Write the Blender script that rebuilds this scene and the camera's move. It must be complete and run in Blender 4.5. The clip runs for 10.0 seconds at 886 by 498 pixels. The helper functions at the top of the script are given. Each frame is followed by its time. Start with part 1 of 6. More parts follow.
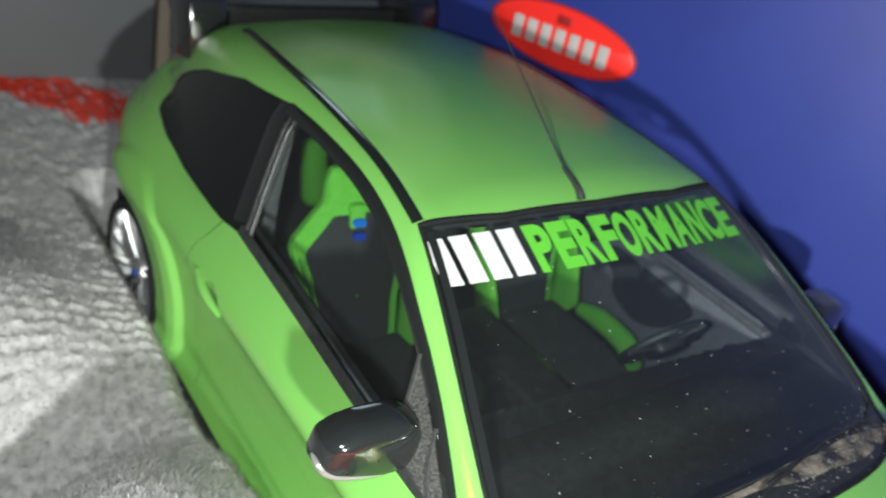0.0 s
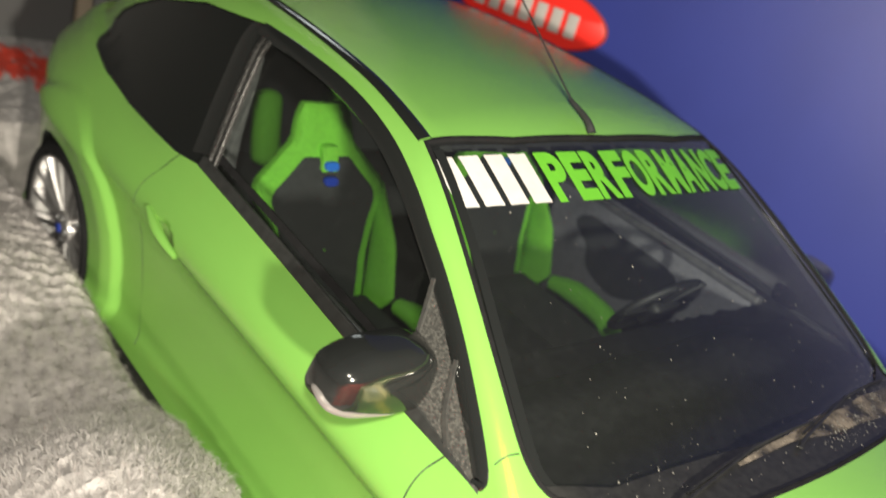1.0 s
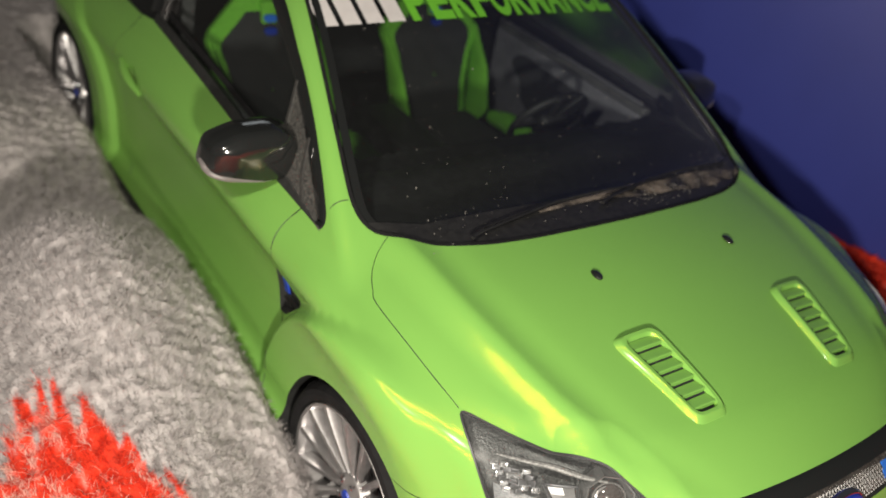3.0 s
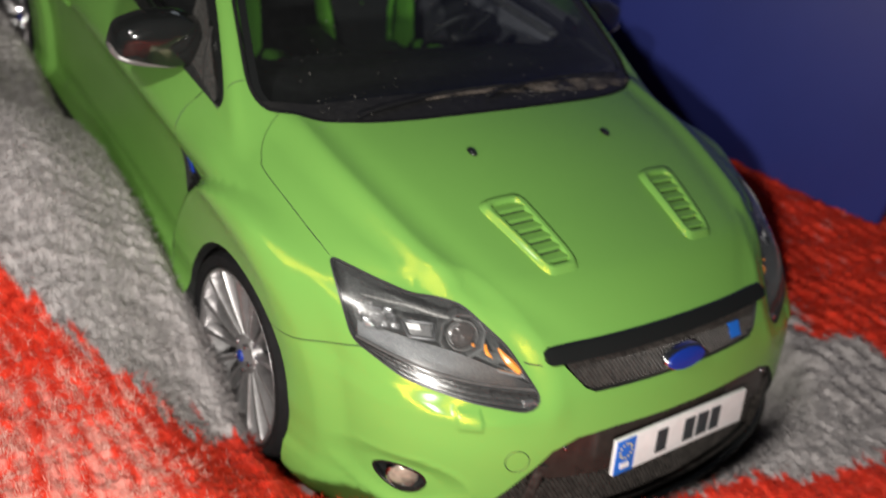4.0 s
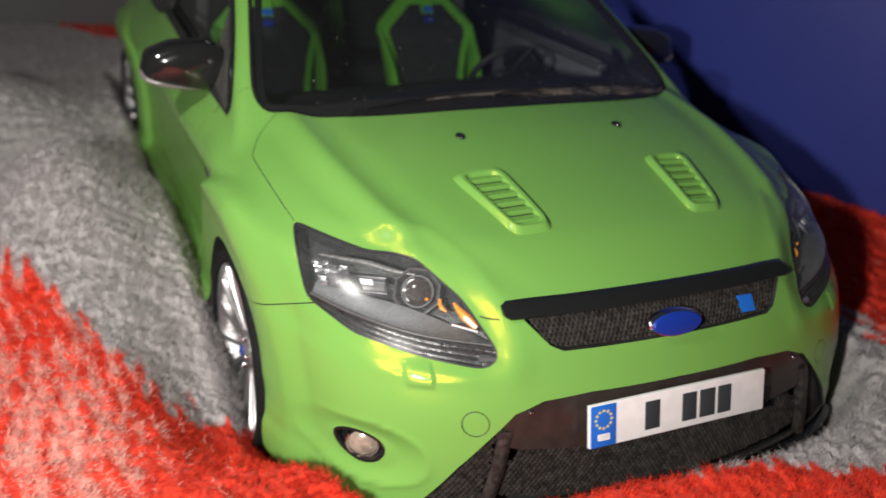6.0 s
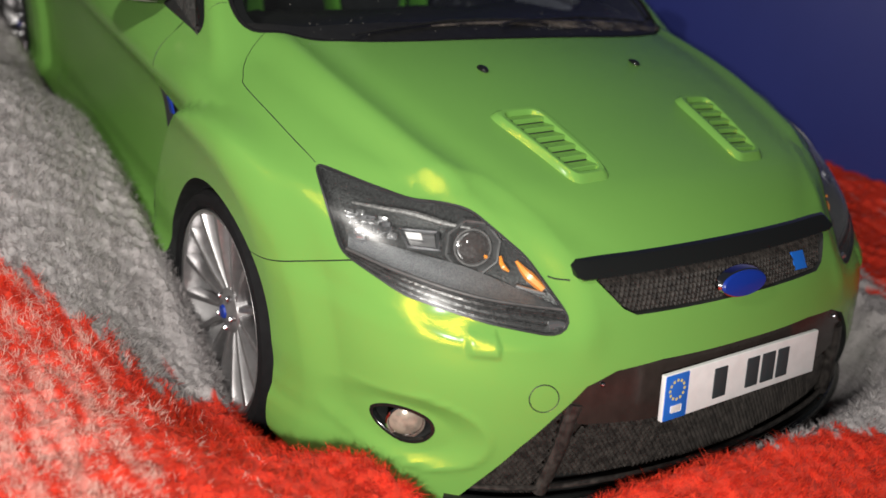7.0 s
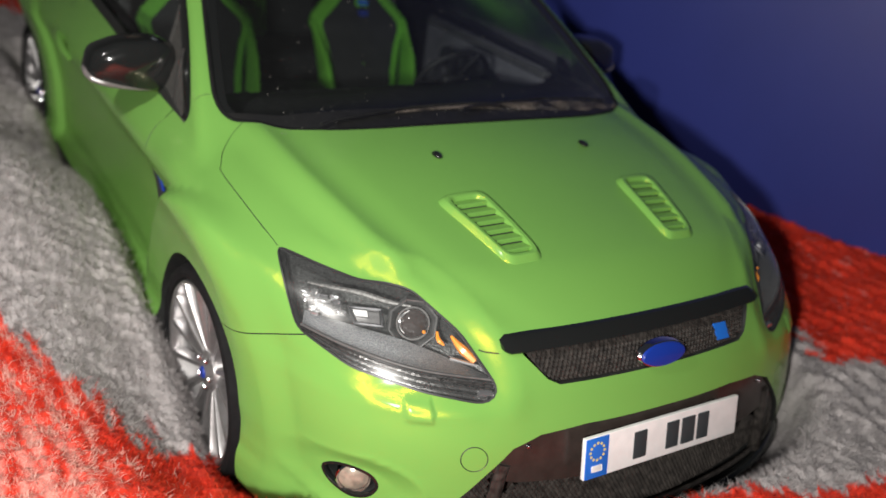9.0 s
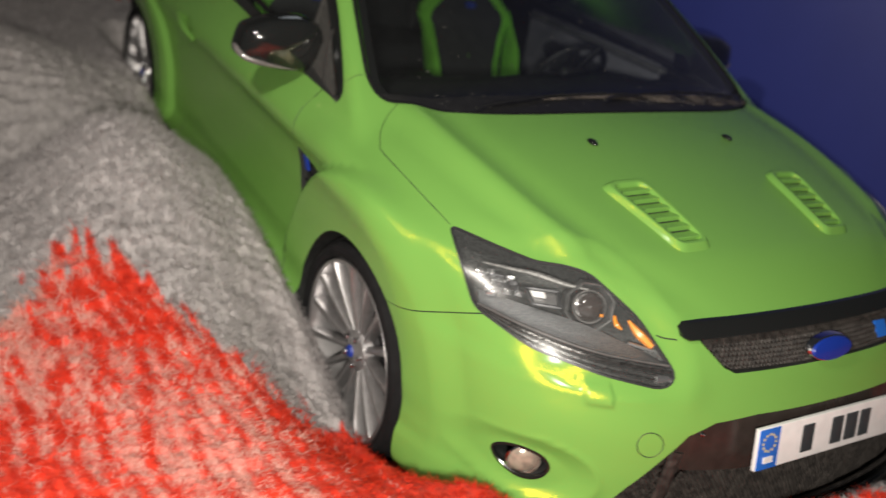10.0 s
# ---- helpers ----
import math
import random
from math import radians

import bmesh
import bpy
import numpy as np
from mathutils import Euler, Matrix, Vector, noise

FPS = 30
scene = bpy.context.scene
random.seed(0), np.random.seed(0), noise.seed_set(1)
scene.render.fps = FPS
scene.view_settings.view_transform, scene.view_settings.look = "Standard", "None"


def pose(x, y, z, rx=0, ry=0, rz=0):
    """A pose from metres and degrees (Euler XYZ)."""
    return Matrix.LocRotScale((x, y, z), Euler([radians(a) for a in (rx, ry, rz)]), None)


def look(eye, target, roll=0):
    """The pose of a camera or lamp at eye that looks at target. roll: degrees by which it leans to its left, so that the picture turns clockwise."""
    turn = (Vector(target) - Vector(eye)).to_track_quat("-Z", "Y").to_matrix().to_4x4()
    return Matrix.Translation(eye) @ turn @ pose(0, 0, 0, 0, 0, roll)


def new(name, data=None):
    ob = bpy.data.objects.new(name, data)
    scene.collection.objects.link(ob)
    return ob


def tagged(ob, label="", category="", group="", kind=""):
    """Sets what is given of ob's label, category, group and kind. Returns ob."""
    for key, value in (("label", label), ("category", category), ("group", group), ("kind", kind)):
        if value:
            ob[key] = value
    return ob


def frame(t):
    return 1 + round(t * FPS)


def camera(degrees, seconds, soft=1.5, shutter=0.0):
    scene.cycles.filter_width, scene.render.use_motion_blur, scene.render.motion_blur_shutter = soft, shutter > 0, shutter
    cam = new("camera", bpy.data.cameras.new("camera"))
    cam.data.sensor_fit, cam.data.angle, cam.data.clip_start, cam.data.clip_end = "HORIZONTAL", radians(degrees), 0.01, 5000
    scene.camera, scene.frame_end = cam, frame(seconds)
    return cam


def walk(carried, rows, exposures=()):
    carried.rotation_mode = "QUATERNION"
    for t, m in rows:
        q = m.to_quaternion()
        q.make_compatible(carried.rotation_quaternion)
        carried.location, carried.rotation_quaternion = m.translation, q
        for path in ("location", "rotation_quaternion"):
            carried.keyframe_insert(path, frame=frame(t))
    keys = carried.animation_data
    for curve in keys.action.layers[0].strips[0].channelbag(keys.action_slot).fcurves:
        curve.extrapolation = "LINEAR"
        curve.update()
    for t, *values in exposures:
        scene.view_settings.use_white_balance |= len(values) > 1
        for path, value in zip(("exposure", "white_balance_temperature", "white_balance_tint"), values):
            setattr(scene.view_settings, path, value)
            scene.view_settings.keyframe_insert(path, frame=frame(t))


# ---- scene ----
cam = camera(51.45, 10.0, soft=1.6, shutter=0.3)
cam.data.dof.use_dof = True
cam.data.dof.focus_distance, cam.data.dof.aperture_fstop = 0.116, 28
EXPOSURES = [(0, 1.42, 5950, -3), (0.5, 1.86, 6700, 0), (1.0, 1.38, 7350, 4), (1.5, 1.07, 7700, 6), (2.0, 0.28, 7900, 7), (3.5, 0.18, 6700, 10), (4.0, -0.23, 6600, 10), (5.0, 0.0, 6500, 10), (6.0, -0.13, 6500, 10), (7.5, -0.45, 6500, 10), (8.5, -0.25, 6500, 10), (9.5, -0.10, 6600, 10), (10, -0.33, 6900, 10)]
PATH = [
    (0, (-0.10816, -0.03754, 0.14157), (0.01536, 0.11235, 0.03358), 12.90),
    (0.5, (-0.11514, -0.02547, 0.12598), (0.01927, 0.12122, 0.02698), 15.63),
    (1, (-0.11347, -0.02581, 0.11652), (0.03192, 0.11375, 0.02289), 17.37),
    (1.5, (-0.10807, -0.01956, 0.10572), (0.04419, 0.11006, 0.00878), 18.21),
    (2, (-0.10075, -0.04729, 0.11511), (0.04276, 0.08800, 0.01272), 15.50),
    (2.2, (-0.10379, -0.05993, 0.12584), (0.03118, 0.07850, 0.01629), 13.66),
    (3.3, (-0.10671, -0.07875, 0.12465), (0.01370, 0.06469, 0.00503), 11.83),
    (3.5, (-0.10096, -0.07584, 0.12018), (0.02127, 0.06450, -0.00126), 12.17),
    (4, (-0.10308, -0.10486, 0.11926), (0.01985, 0.03685, 0.00014), 12.67),
    (4.5, (-0.09621, -0.11948, 0.11122), (0.01882, 0.03912, 0.00636), 8.51),
    (5, (-0.08846, -0.12757, 0.10299), (0.02798, 0.03106, -0.00026), 8.49),
    (5.5, (-0.08934, -0.13234, 0.09524), (0.02060, 0.03662, 0.00171), 7.42),
    (6, (-0.07680, -0.13247, 0.09719), (0.00977, 0.05109, 0.00667), 3.55),
    (6.2, (-0.06851, -0.13174, 0.09515), (0.01374, 0.05174, 0.00054), 3.16),
    (7.3, (-0.09816, -0.10123, 0.08845), (0.03744, 0.04410, -0.01092), 10.32),
    (7.5, (-0.09540, -0.10239, 0.09102), (0.04547, 0.03750, -0.00880), 10.14),
    (8, (-0.09126, -0.11270, 0.09457), (0.04328, 0.03422, -0.00391), 8.86),
    (8.5, (-0.09418, -0.11747, 0.09575), (0.02942, 0.04130, 0.00143), 8.26),
    (9, (-0.09012, -0.11907, 0.10185), (0.02439, 0.04648, 0.00769), 8.38),
    (9.5, (-0.09193, -0.11517, 0.09840), (0.01816, 0.05262, 0.00295), 8.67),
    (10, (-0.10848, -0.10980, 0.09605), (0.00267, 0.05821, 0.00224), 9.94),
]
walk(cam, [(t, look(eye, target, roll)) for t, eye, target, roll in PATH], EXPOSURES)

# ---- light ----
S = 1 / 18  # the car is a 1:18 model; its parts are drawn in full-size metres
# even ambient fill, added in place of a closed room's bounced light
world = bpy.data.worlds.new("ambient_fill")
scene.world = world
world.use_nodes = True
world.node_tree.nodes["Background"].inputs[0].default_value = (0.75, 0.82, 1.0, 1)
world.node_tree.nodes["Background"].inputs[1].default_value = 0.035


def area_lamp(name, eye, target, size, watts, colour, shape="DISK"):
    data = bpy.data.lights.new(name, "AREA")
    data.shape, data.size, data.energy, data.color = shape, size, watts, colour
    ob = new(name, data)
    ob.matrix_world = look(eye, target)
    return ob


# two fixed lamps added in place of one moving hand torch
area_lamp("torch_stand_in", (-0.121, -0.131, 0.096), (0.0, 0.01, 0.03), 0.010, 0.38, (1.0, 0.96, 0.90))
area_lamp("torch_stand_in", (-0.123, -0.034, 0.142), (0.0, 0.06, 0.04), 0.009, 0.135, (1.0, 0.96, 0.90))
area_lamp("room_window", (0.13, 0.44, 0.29), (0.0, 0.09, 0.08), 0.07, 0.022, (0.80, 0.90, 1.0), "SQUARE")


# ---- materials ----
def material(name, colour, rough=0.5, metal=0.0, vary=0.0, grain=60.0, bump=0.0, coat=0.0, colour2=None, **more):
    m = bpy.data.materials.new(name)
    m.use_nodes = True
    nt = m.node_tree
    b = nt.nodes["Principled BSDF"]
    b.inputs["Base Color"].default_value = (*colour, 1)
    b.inputs["Roughness"].default_value = rough
    b.inputs["Metallic"].default_value = metal
    b.inputs["Coat Weight"].default_value = coat
    b.inputs["Coat Roughness"].default_value = 0.12
    for key, value in more.items():
        b.inputs[key.replace("_", " ")].default_value = value
    if vary or bump or colour2:
        tc = nt.nodes.new("ShaderNodeTexCoord")
        n = nt.nodes.new("ShaderNodeTexNoise")
        n.inputs["Scale"].default_value = grain
        n.inputs["Detail"].default_value = 6
        nt.links.new(tc.outputs["Object"], n.inputs["Vector"])
        if vary or colour2:
            c2 = colour2 or tuple(c * (1 - vary) for c in colour)
            r = nt.nodes.new("ShaderNodeValToRGB")
            r.color_ramp.elements[0].color = (*c2, 1)
            r.color_ramp.elements[1].color = (*colour, 1)
            r.color_ramp.elements[0].position, r.color_ramp.elements[1].position = 0.35, 0.62
            nt.links.new(n.outputs["Fac"], r.inputs[0])
            nt.links.new(r.outputs[0], b.inputs["Base Color"])
        if bump:
            bn = nt.nodes.new("ShaderNodeBump")
            bn.inputs["Strength"].default_value = bump
            bn.inputs["Distance"].default_value = 0.004
            nt.links.new(n.outputs["Fac"], bn.inputs["Height"])
            nt.links.new(bn.outputs[0], b.inputs["Normal"])
    return m


PAINT = material("green_paint", (0.168, 0.380, 0.080), 0.20, 0.0, grain=700, bump=0.14, coat=0.2, Coat_Roughness=0.16, Specular_IOR_Level=0.8, Specular_Tint=(1.0, 0.68, 0.03, 1))
BLACK = material("gloss_black", (0.012, 0.013, 0.013), 0.12, coat=0.3, Coat_Roughness=0.05)
MATT = material("matt_black", (0.02, 0.021, 0.021), 0.6, vary=0.4, grain=40)
RUBBER = material("rubber", (0.011, 0.011, 0.012), 0.85, vary=0.3, grain=30, Specular_IOR_Level=0.15)
SILVER = material("silver", (0.44, 0.43, 0.435), 0.34, 0.85, vary=0.15, grain=40)
CHROME = material("chrome", (0.8, 0.8, 0.82), 0.12, 1.0)
BLUE = material("badge_blue", (0.008, 0.035, 0.30), 0.35)
WHITE = material("white_print", (0.80, 0.79, 0.79), 0.5, vary=0.08, grain=30)
GREEN_PRINT = material("green_print", (0.115, 0.40, 0.03), 0.5, vary=0.08, grain=30)
BANNER_WHITE = material("banner_white", (0.54, 0.52, 0.515), 0.5, vary=0.08, grain=30)
GREEN_CLOTH = material("green_cloth", (0.16, 0.52, 0.04), 0.8, vary=0.15, grain=80)
DARK_CLOTH = material("dark_cloth", (0.03, 0.032, 0.033), 0.9, vary=0.3, grain=80)
GREY_CLOTH = material("grey_cloth", (0.16, 0.16, 0.18), 0.9, vary=0.2, grain=60)
AMBER = material("amber", (0.9, 0.3, 0.02), 0.3)
RED_PRINT = material("red_print", (0.75, 0.02, 0.015), 0.45)
BOX_BLUE = material("box_blue", (0.022, 0.033, 0.205), 0.5, vary=0.12, grain=25)
DARK_METAL = material("dark_metal", (0.07, 0.07, 0.075), 0.45, 0.7)
GREY_TRIM = material("grey_trim", (0.10, 0.10, 0.10), 0.45, vary=0.3, grain=40)
GREY_LENS = material("grey_lens", (0.15, 0.138, 0.136), 0.3, coat=0.5)
OVAL_PRINT = material("oval_print", (0.44, 0.41, 0.40), 0.5, vary=0.1, grain=30)
DUSTY = material("dusty_black", (0.030, 0.029, 0.027), 0.7, grain=70, colour2=(0.018, 0.018, 0.018))
SCUTTLE = material("scuttle_black", (0.016, 0.016, 0.016), 0.5, grain=50, colour2=(0.010, 0.010, 0.010))
DARK_PANE = material("dark_pane", (0.008, 0.009, 0.009), 0.15, Specular_IOR_Level=0.2)
# paler mottling: grit on the mesh, painted glints on the strut
GRIT_GLINT = material("grit_and_glint_black", (0.018, 0.016, 0.015), 0.3, grain=60, colour2=(0.050, 0.044, 0.040))
STRIP = material("strip_black", (0.034, 0.033, 0.033), 0.26, vary=0.6, grain=90, bump=0.10, Specular_IOR_Level=0.5)
# brown over black: haze and the red rug's reflection put into the colour
INTAKE_BROWN = material("intake_brown_black", (0.036, 0.027, 0.024), 0.27, vary=0.25, grain=30)
BOWL = material("scratched_reflector", (0.50, 0.51, 0.53), 0.42, 0.85, vary=0.6, grain=420, bump=0.35)
LAMP_DARK = material("lamp_dark", (0.070, 0.073, 0.072), 0.34, 0.3, vary=0.6, grain=180, bump=0.15)
BEZEL = material("bezel_grey", (0.22, 0.215, 0.21), 0.5, 0.3, vary=0.6, grain=160)
FACET = material("facet_silver", (0.75, 0.75, 0.76), 0.18, 0.9)
PROJECTOR = material("projector_glass", (0.045, 0.036, 0.034), 0.12, coat=0.5)
RING = material("ring_black", (0.075, 0.070, 0.068), 0.5, vary=0.5, grain=60, Specular_IOR_Level=0.3)
FOG_GLASS = material("fog_glass", (0.50, 0.42, 0.34), 0.2, 0.3, vary=0.4, grain=50, coat=0.8)
SKY_BLUE = material("sky_blue", (0.015, 0.15, 0.62), 0.4)
DUST = material("dust", (0.22, 0.21, 0.19), 0.9)
PRINT = material("dark_print", (0.03, 0.04, 0.045), 0.5)
YELLOW = material("pale_yellow", (0.75, 0.65, 0.2), 0.5)
DARK_RED = material("dark_red", (0.25, 0.01, 0.01), 0.5)
BEIGE = material("beige_post", (0.45, 0.36, 0.28), 0.6, vary=0.15, grain=20)
PINK = material("pink_card", (0.65, 0.15, 0.18), 0.6, vary=0.15, grain=20)
FLOOR = material("floor_wood", (0.12, 0.07, 0.04), 0.5, vary=0.3, grain=12)
WALL = material("dark_wall", (0.10, 0.10, 0.11), 0.8, vary=0.1, grain=5)


def pile(name, tones):
    """Rug yarn whose tone changes from strand to strand."""
    m = material(name, tones[0], 0.9, 0.0, Sheen_Weight=0.05)
    nt = m.node_tree
    g = nt.nodes.new("ShaderNodeNewGeometry")
    r = nt.nodes.new("ShaderNodeValToRGB")
    e = r.color_ramp.elements
    e[0].color, e[1].color = (*tones[0], 1), (*tones[-1], 1)
    for k, c in enumerate(tones[1:-1]):
        e.new((k + 1) / (len(tones) - 1)).color = (*c, 1)
    nt.links.new(g.outputs["Random Per Island"], r.inputs[0])
    b, out = nt.nodes["Principled BSDF"], nt.nodes["Material Output"]
    nt.links.new(r.outputs[0], b.inputs["Base Color"])
    mix, tr = nt.nodes.new("ShaderNodeMixShader"), nt.nodes.new("ShaderNodeBsdfTranslucent")
    mix.inputs[0].default_value = 0.35
    nt.links.new(r.outputs[0], tr.inputs[0])
    nt.links.new(b.outputs[0], mix.inputs[1])
    nt.links.new(tr.outputs[0], mix.inputs[2])
    nt.links.new(mix.outputs[0], out.inputs[0])
    return m


GREY_PILE = pile("grey_pile", ((0.36, 0.34, 0.345), (0.46, 0.43, 0.43), (0.60, 0.56, 0.555)))
RED_PILE = pile("red_pile", ((0.62, 0.022, 0.007), (0.78, 0.040, 0.011), (0.88, 0.075, 0.024)))
PINK_PILE = pile("pink_pile", ((0.80, 0.40, 0.33), (0.86, 0.60, 0.53)))

GREY_PANEL = material("grey_panel", (0.115, 0.115, 0.12), 0.6, vary=0.1, grain=10)


def glass(name, colour, tint, rough=0.03, film=0.003, fine=30, low_high=2.0):
    """Thin glass: mostly see-through with a sharp reflection."""
    m = bpy.data.materials.new(name)
    m.use_nodes = True
    nt = m.node_tree
    nt.nodes.clear()
    out = nt.nodes.new("ShaderNodeOutputMaterial")
    mix = nt.nodes.new("ShaderNodeMixShader")
    tr = nt.nodes.new("ShaderNodeBsdfTransparent")
    tr.inputs[0].default_value = (*tint, 1)
    gl = nt.nodes.new("ShaderNodeBsdfGlossy")
    gl.inputs["Roughness"].default_value = rough
    gl.inputs[0].default_value = (*colour, 1)
    fr = nt.nodes.new("ShaderNodeFresnel")
    fr.inputs[0].default_value = 1.45
    nt.links.new(fr.outputs[0], mix.inputs[0])
    nt.links.new(tr.outputs[0], mix.inputs[1])
    nt.links.new(gl.outputs[0], mix.inputs[2])
    # a thin film of dust and scratches scatters light, thickened for glare haze
    veil = nt.nodes.new("ShaderNodeMixShader")
    df = nt.nodes.new("ShaderNodeBsdfDiffuse")
    df.inputs[0].default_value = (0.55, 0.57, 0.58, 1)
    tc = nt.nodes.new("ShaderNodeTexCoord")
    nz = nt.nodes.new("ShaderNodeTexNoise")
    nz.inputs["Scale"].default_value, nz.inputs["Detail"].default_value = fine, 8
    mp = nt.nodes.new("ShaderNodeMapRange")
    mp.inputs[1].default_value, mp.inputs[2].default_value = 0.48, 0.72
    mp.inputs[3].default_value, mp.inputs[4].default_value = film, film * low_high
    nt.links.new(tc.outputs["Object"], nz.inputs["Vector"])
    nt.links.new(nz.outputs["Fac"], mp.inputs[0])
    nt.links.new(mp.outputs[0], veil.inputs[0])
    nt.links.new(mix.outputs[0], veil.inputs[1])
    nt.links.new(df.outputs[0], veil.inputs[2])
    nt.links.new(veil.outputs[0], out.inputs[0])
    return m


def dust_film(name, colour, scale, lo, hi, most):
    """Patchy dust that lets the surface below show through."""
    m = material(name, colour, 0.95)
    nt = m.node_tree
    b, out = nt.nodes["Principled BSDF"], nt.nodes["Material Output"]
    b.inputs["Specular IOR Level"].default_value = 0.1
    tc, nz, mp = nt.nodes.new("ShaderNodeTexCoord"), nt.nodes.new("ShaderNodeTexNoise"), nt.nodes.new("ShaderNodeMapRange")
    nz.inputs["Scale"].default_value, nz.inputs["Detail"].default_value, nz.inputs["Roughness"].default_value = scale, 9, 0.62
    mp.inputs[1].default_value, mp.inputs[2].default_value, mp.inputs[3].default_value, mp.inputs[4].default_value = lo, hi, 0.0, most
    mix, tr = nt.nodes.new("ShaderNodeMixShader"), nt.nodes.new("ShaderNodeBsdfTransparent")
    nt.links.new(tc.outputs["Object"], nz.inputs["Vector"])
    nt.links.new(nz.outputs["Fac"], mp.inputs[0])
    nt.links.new(mp.outputs[0], mix.inputs[0])
    nt.links.new(tr.outputs[0], mix.inputs[1])
    nt.links.new(b.outputs[0], mix.inputs[2])
    nt.links.new(mix.outputs[0], out.inputs[0])
    return m


DUST_FILM = dust_film("dust_film", (0.30, 0.25, 0.21), 14, 0.40, 0.66, 0.75)
SAIL_DUST = dust_film("sail_dust", (0.30, 0.29, 0.27), 150, 0.44, 0.74, 0.36)
GLASS = glass("window_glass", (0.95, 0.95, 0.95), (0.42, 0.46, 0.47), 0.22, 0.009, 30, 1.3)
CLEAR = glass("lamp_glass", (1, 1, 1), (0.92, 0.94, 0.94), 0.24, 0.018, 480, 9.0)


# ---- mesh helpers ----
def smooth_by_angle(bm, degrees=32):
    limit = radians(degrees)
    for f in bm.faces:
        f.smooth = True
    for e in bm.edges:
        e.smooth = len(e.link_faces) == 2 and e.calc_face_angle(0) < limit


def part(name, bm, mat, parent=None, label="", smooth=32):
    if smooth:
        bm.normal_update()
        smooth_by_angle(bm, smooth)
    me = bpy.data.meshes.new(name)
    bm.to_mesh(me)
    bm.free()
    me.materials.append(mat)
    ob = new(name, me)
    if parent:
        ob.parent = parent
    if label:
        ob["label"] = label
    return ob


def grid(points, closed_u=False, closed_v=False):
    """A bmesh from a 2D array of points."""
    bm = bmesh.new()
    p = np.asarray(points, float)
    nu, nv = p.shape[:2]
    vs = [[bm.verts.new(p[i, j]) for j in range(nv)] for i in range(nu)]
    for i in range(nu if closed_u else nu - 1):
        for j in range(nv if closed_v else nv - 1):
            i2, j2 = (i + 1) % nu, (j + 1) % nv
            bm.faces.new((vs[i][j], vs[i2][j], vs[i2][j2], vs[i][j2]))
    return bm


def box(bm, centre, size, bevel=0.0, turn=None):
    """Adds a bevelled box to bm."""
    made = bmesh.ops.create_cube(bm, size=1)["verts"]
    m = Matrix.Translation(centre) @ (turn or Matrix()) @ Matrix.Diagonal((*size, 1))
    bmesh.ops.transform(bm, matrix=m, verts=made)
    if bevel:
        edges = list({e for v in made for e in v.link_edges})
        bmesh.ops.bevel(bm, geom=edges, offset=bevel, segments=3, profile=0.5, affect="EDGES")
    return bm


def spline(points, n):
    """Catmull-Rom through points, n samples."""
    p = np.asarray(points, float)
    p = np.vstack([2 * p[0] - p[1], p, 2 * p[-1] - p[-2]])
    t = np.linspace(0, len(p) - 3, n)
    k = np.minimum(t.astype(int), len(p) - 4)
    u = (t - k)[:, None]
    a, b, c, d = p[k], p[k + 1], p[k + 2], p[k + 3]
    return 0.5 * (2 * b + (c - a) * u + (2 * a - 5 * b + 4 * c - d) * u ** 2 + (3 * b - a - 3 * c + d) * u ** 3)


def closed_spline(points, n):
    p = np.asarray(points, float)
    k0 = len(p)
    t = np.linspace(0, k0, n, endpoint=False)
    k = t.astype(int)
    u = (t - k)[:, None]
    a, b, c, d = (p[(k + o) % k0] for o in (-1, 0, 1, 2))
    return 0.5 * (2 * b + (c - a) * u + (2 * a - 5 * b + 4 * c - d) * u ** 2 + (3 * b - a - 3 * c + d) * u ** 3)


def dense(points, step=0.02, closed=True):
    """A polygon with its sides cut into short pieces."""
    out = []
    n = len(points)
    for i in range(n if closed else n - 1):
        a, b = np.array(points[i], float), np.array(points[(i + 1) % n], float)
        k = max(1, int(np.linalg.norm(b - a) / step))
        out += [a + (b - a) * j / k for j in range(k)]
    if not closed:
        out.append(np.array(points[-1], float))
    return np.array(out)


def tube(path, radius, sides=8, closed=False, flat=1.0, up=(0, 0, 1)):
    """A tube along a path."""
    p = np.asarray(path, float)
    t = np.gradient(p, axis=0) if not closed else np.roll(p, -1, 0) - np.roll(p, 1, 0)
    t /= np.linalg.norm(t, axis=1)[:, None] + 1e-9
    n1 = np.cross(t, np.array(up, float))
    n1 /= np.linalg.norm(n1, axis=1)[:, None] + 1e-9
    n2 = np.cross(n1, t)
    r = np.broadcast_to(np.asarray(radius, float), (len(p),))[:, None]
    a = np.linspace(0, 2 * np.pi, sides, endpoint=False)
    pts = np.stack([p + r * (np.cos(x) * n1 + flat * np.sin(x) * n2) for x in a], 1)
    bm = grid(pts, closed, True)
    if not closed:
        bm.verts.ensure_lookup_table()
        bm.faces.new([bm.verts[i] for i in range(sides)][::-1])
        bm.faces.new([bm.verts[len(p) * sides - sides + i] for i in range(sides)])
    return bm


def lathe(profile, n=48, axis="x"):
    """Turns (radius, along) pairs round the x axis."""
    a = np.linspace(0, 2 * np.pi, n, endpoint=False)
    pts = np.array([[(s, r * np.cos(x), r * np.sin(x)) for x in a] for r, s in profile])
    return grid(pts, False, True)


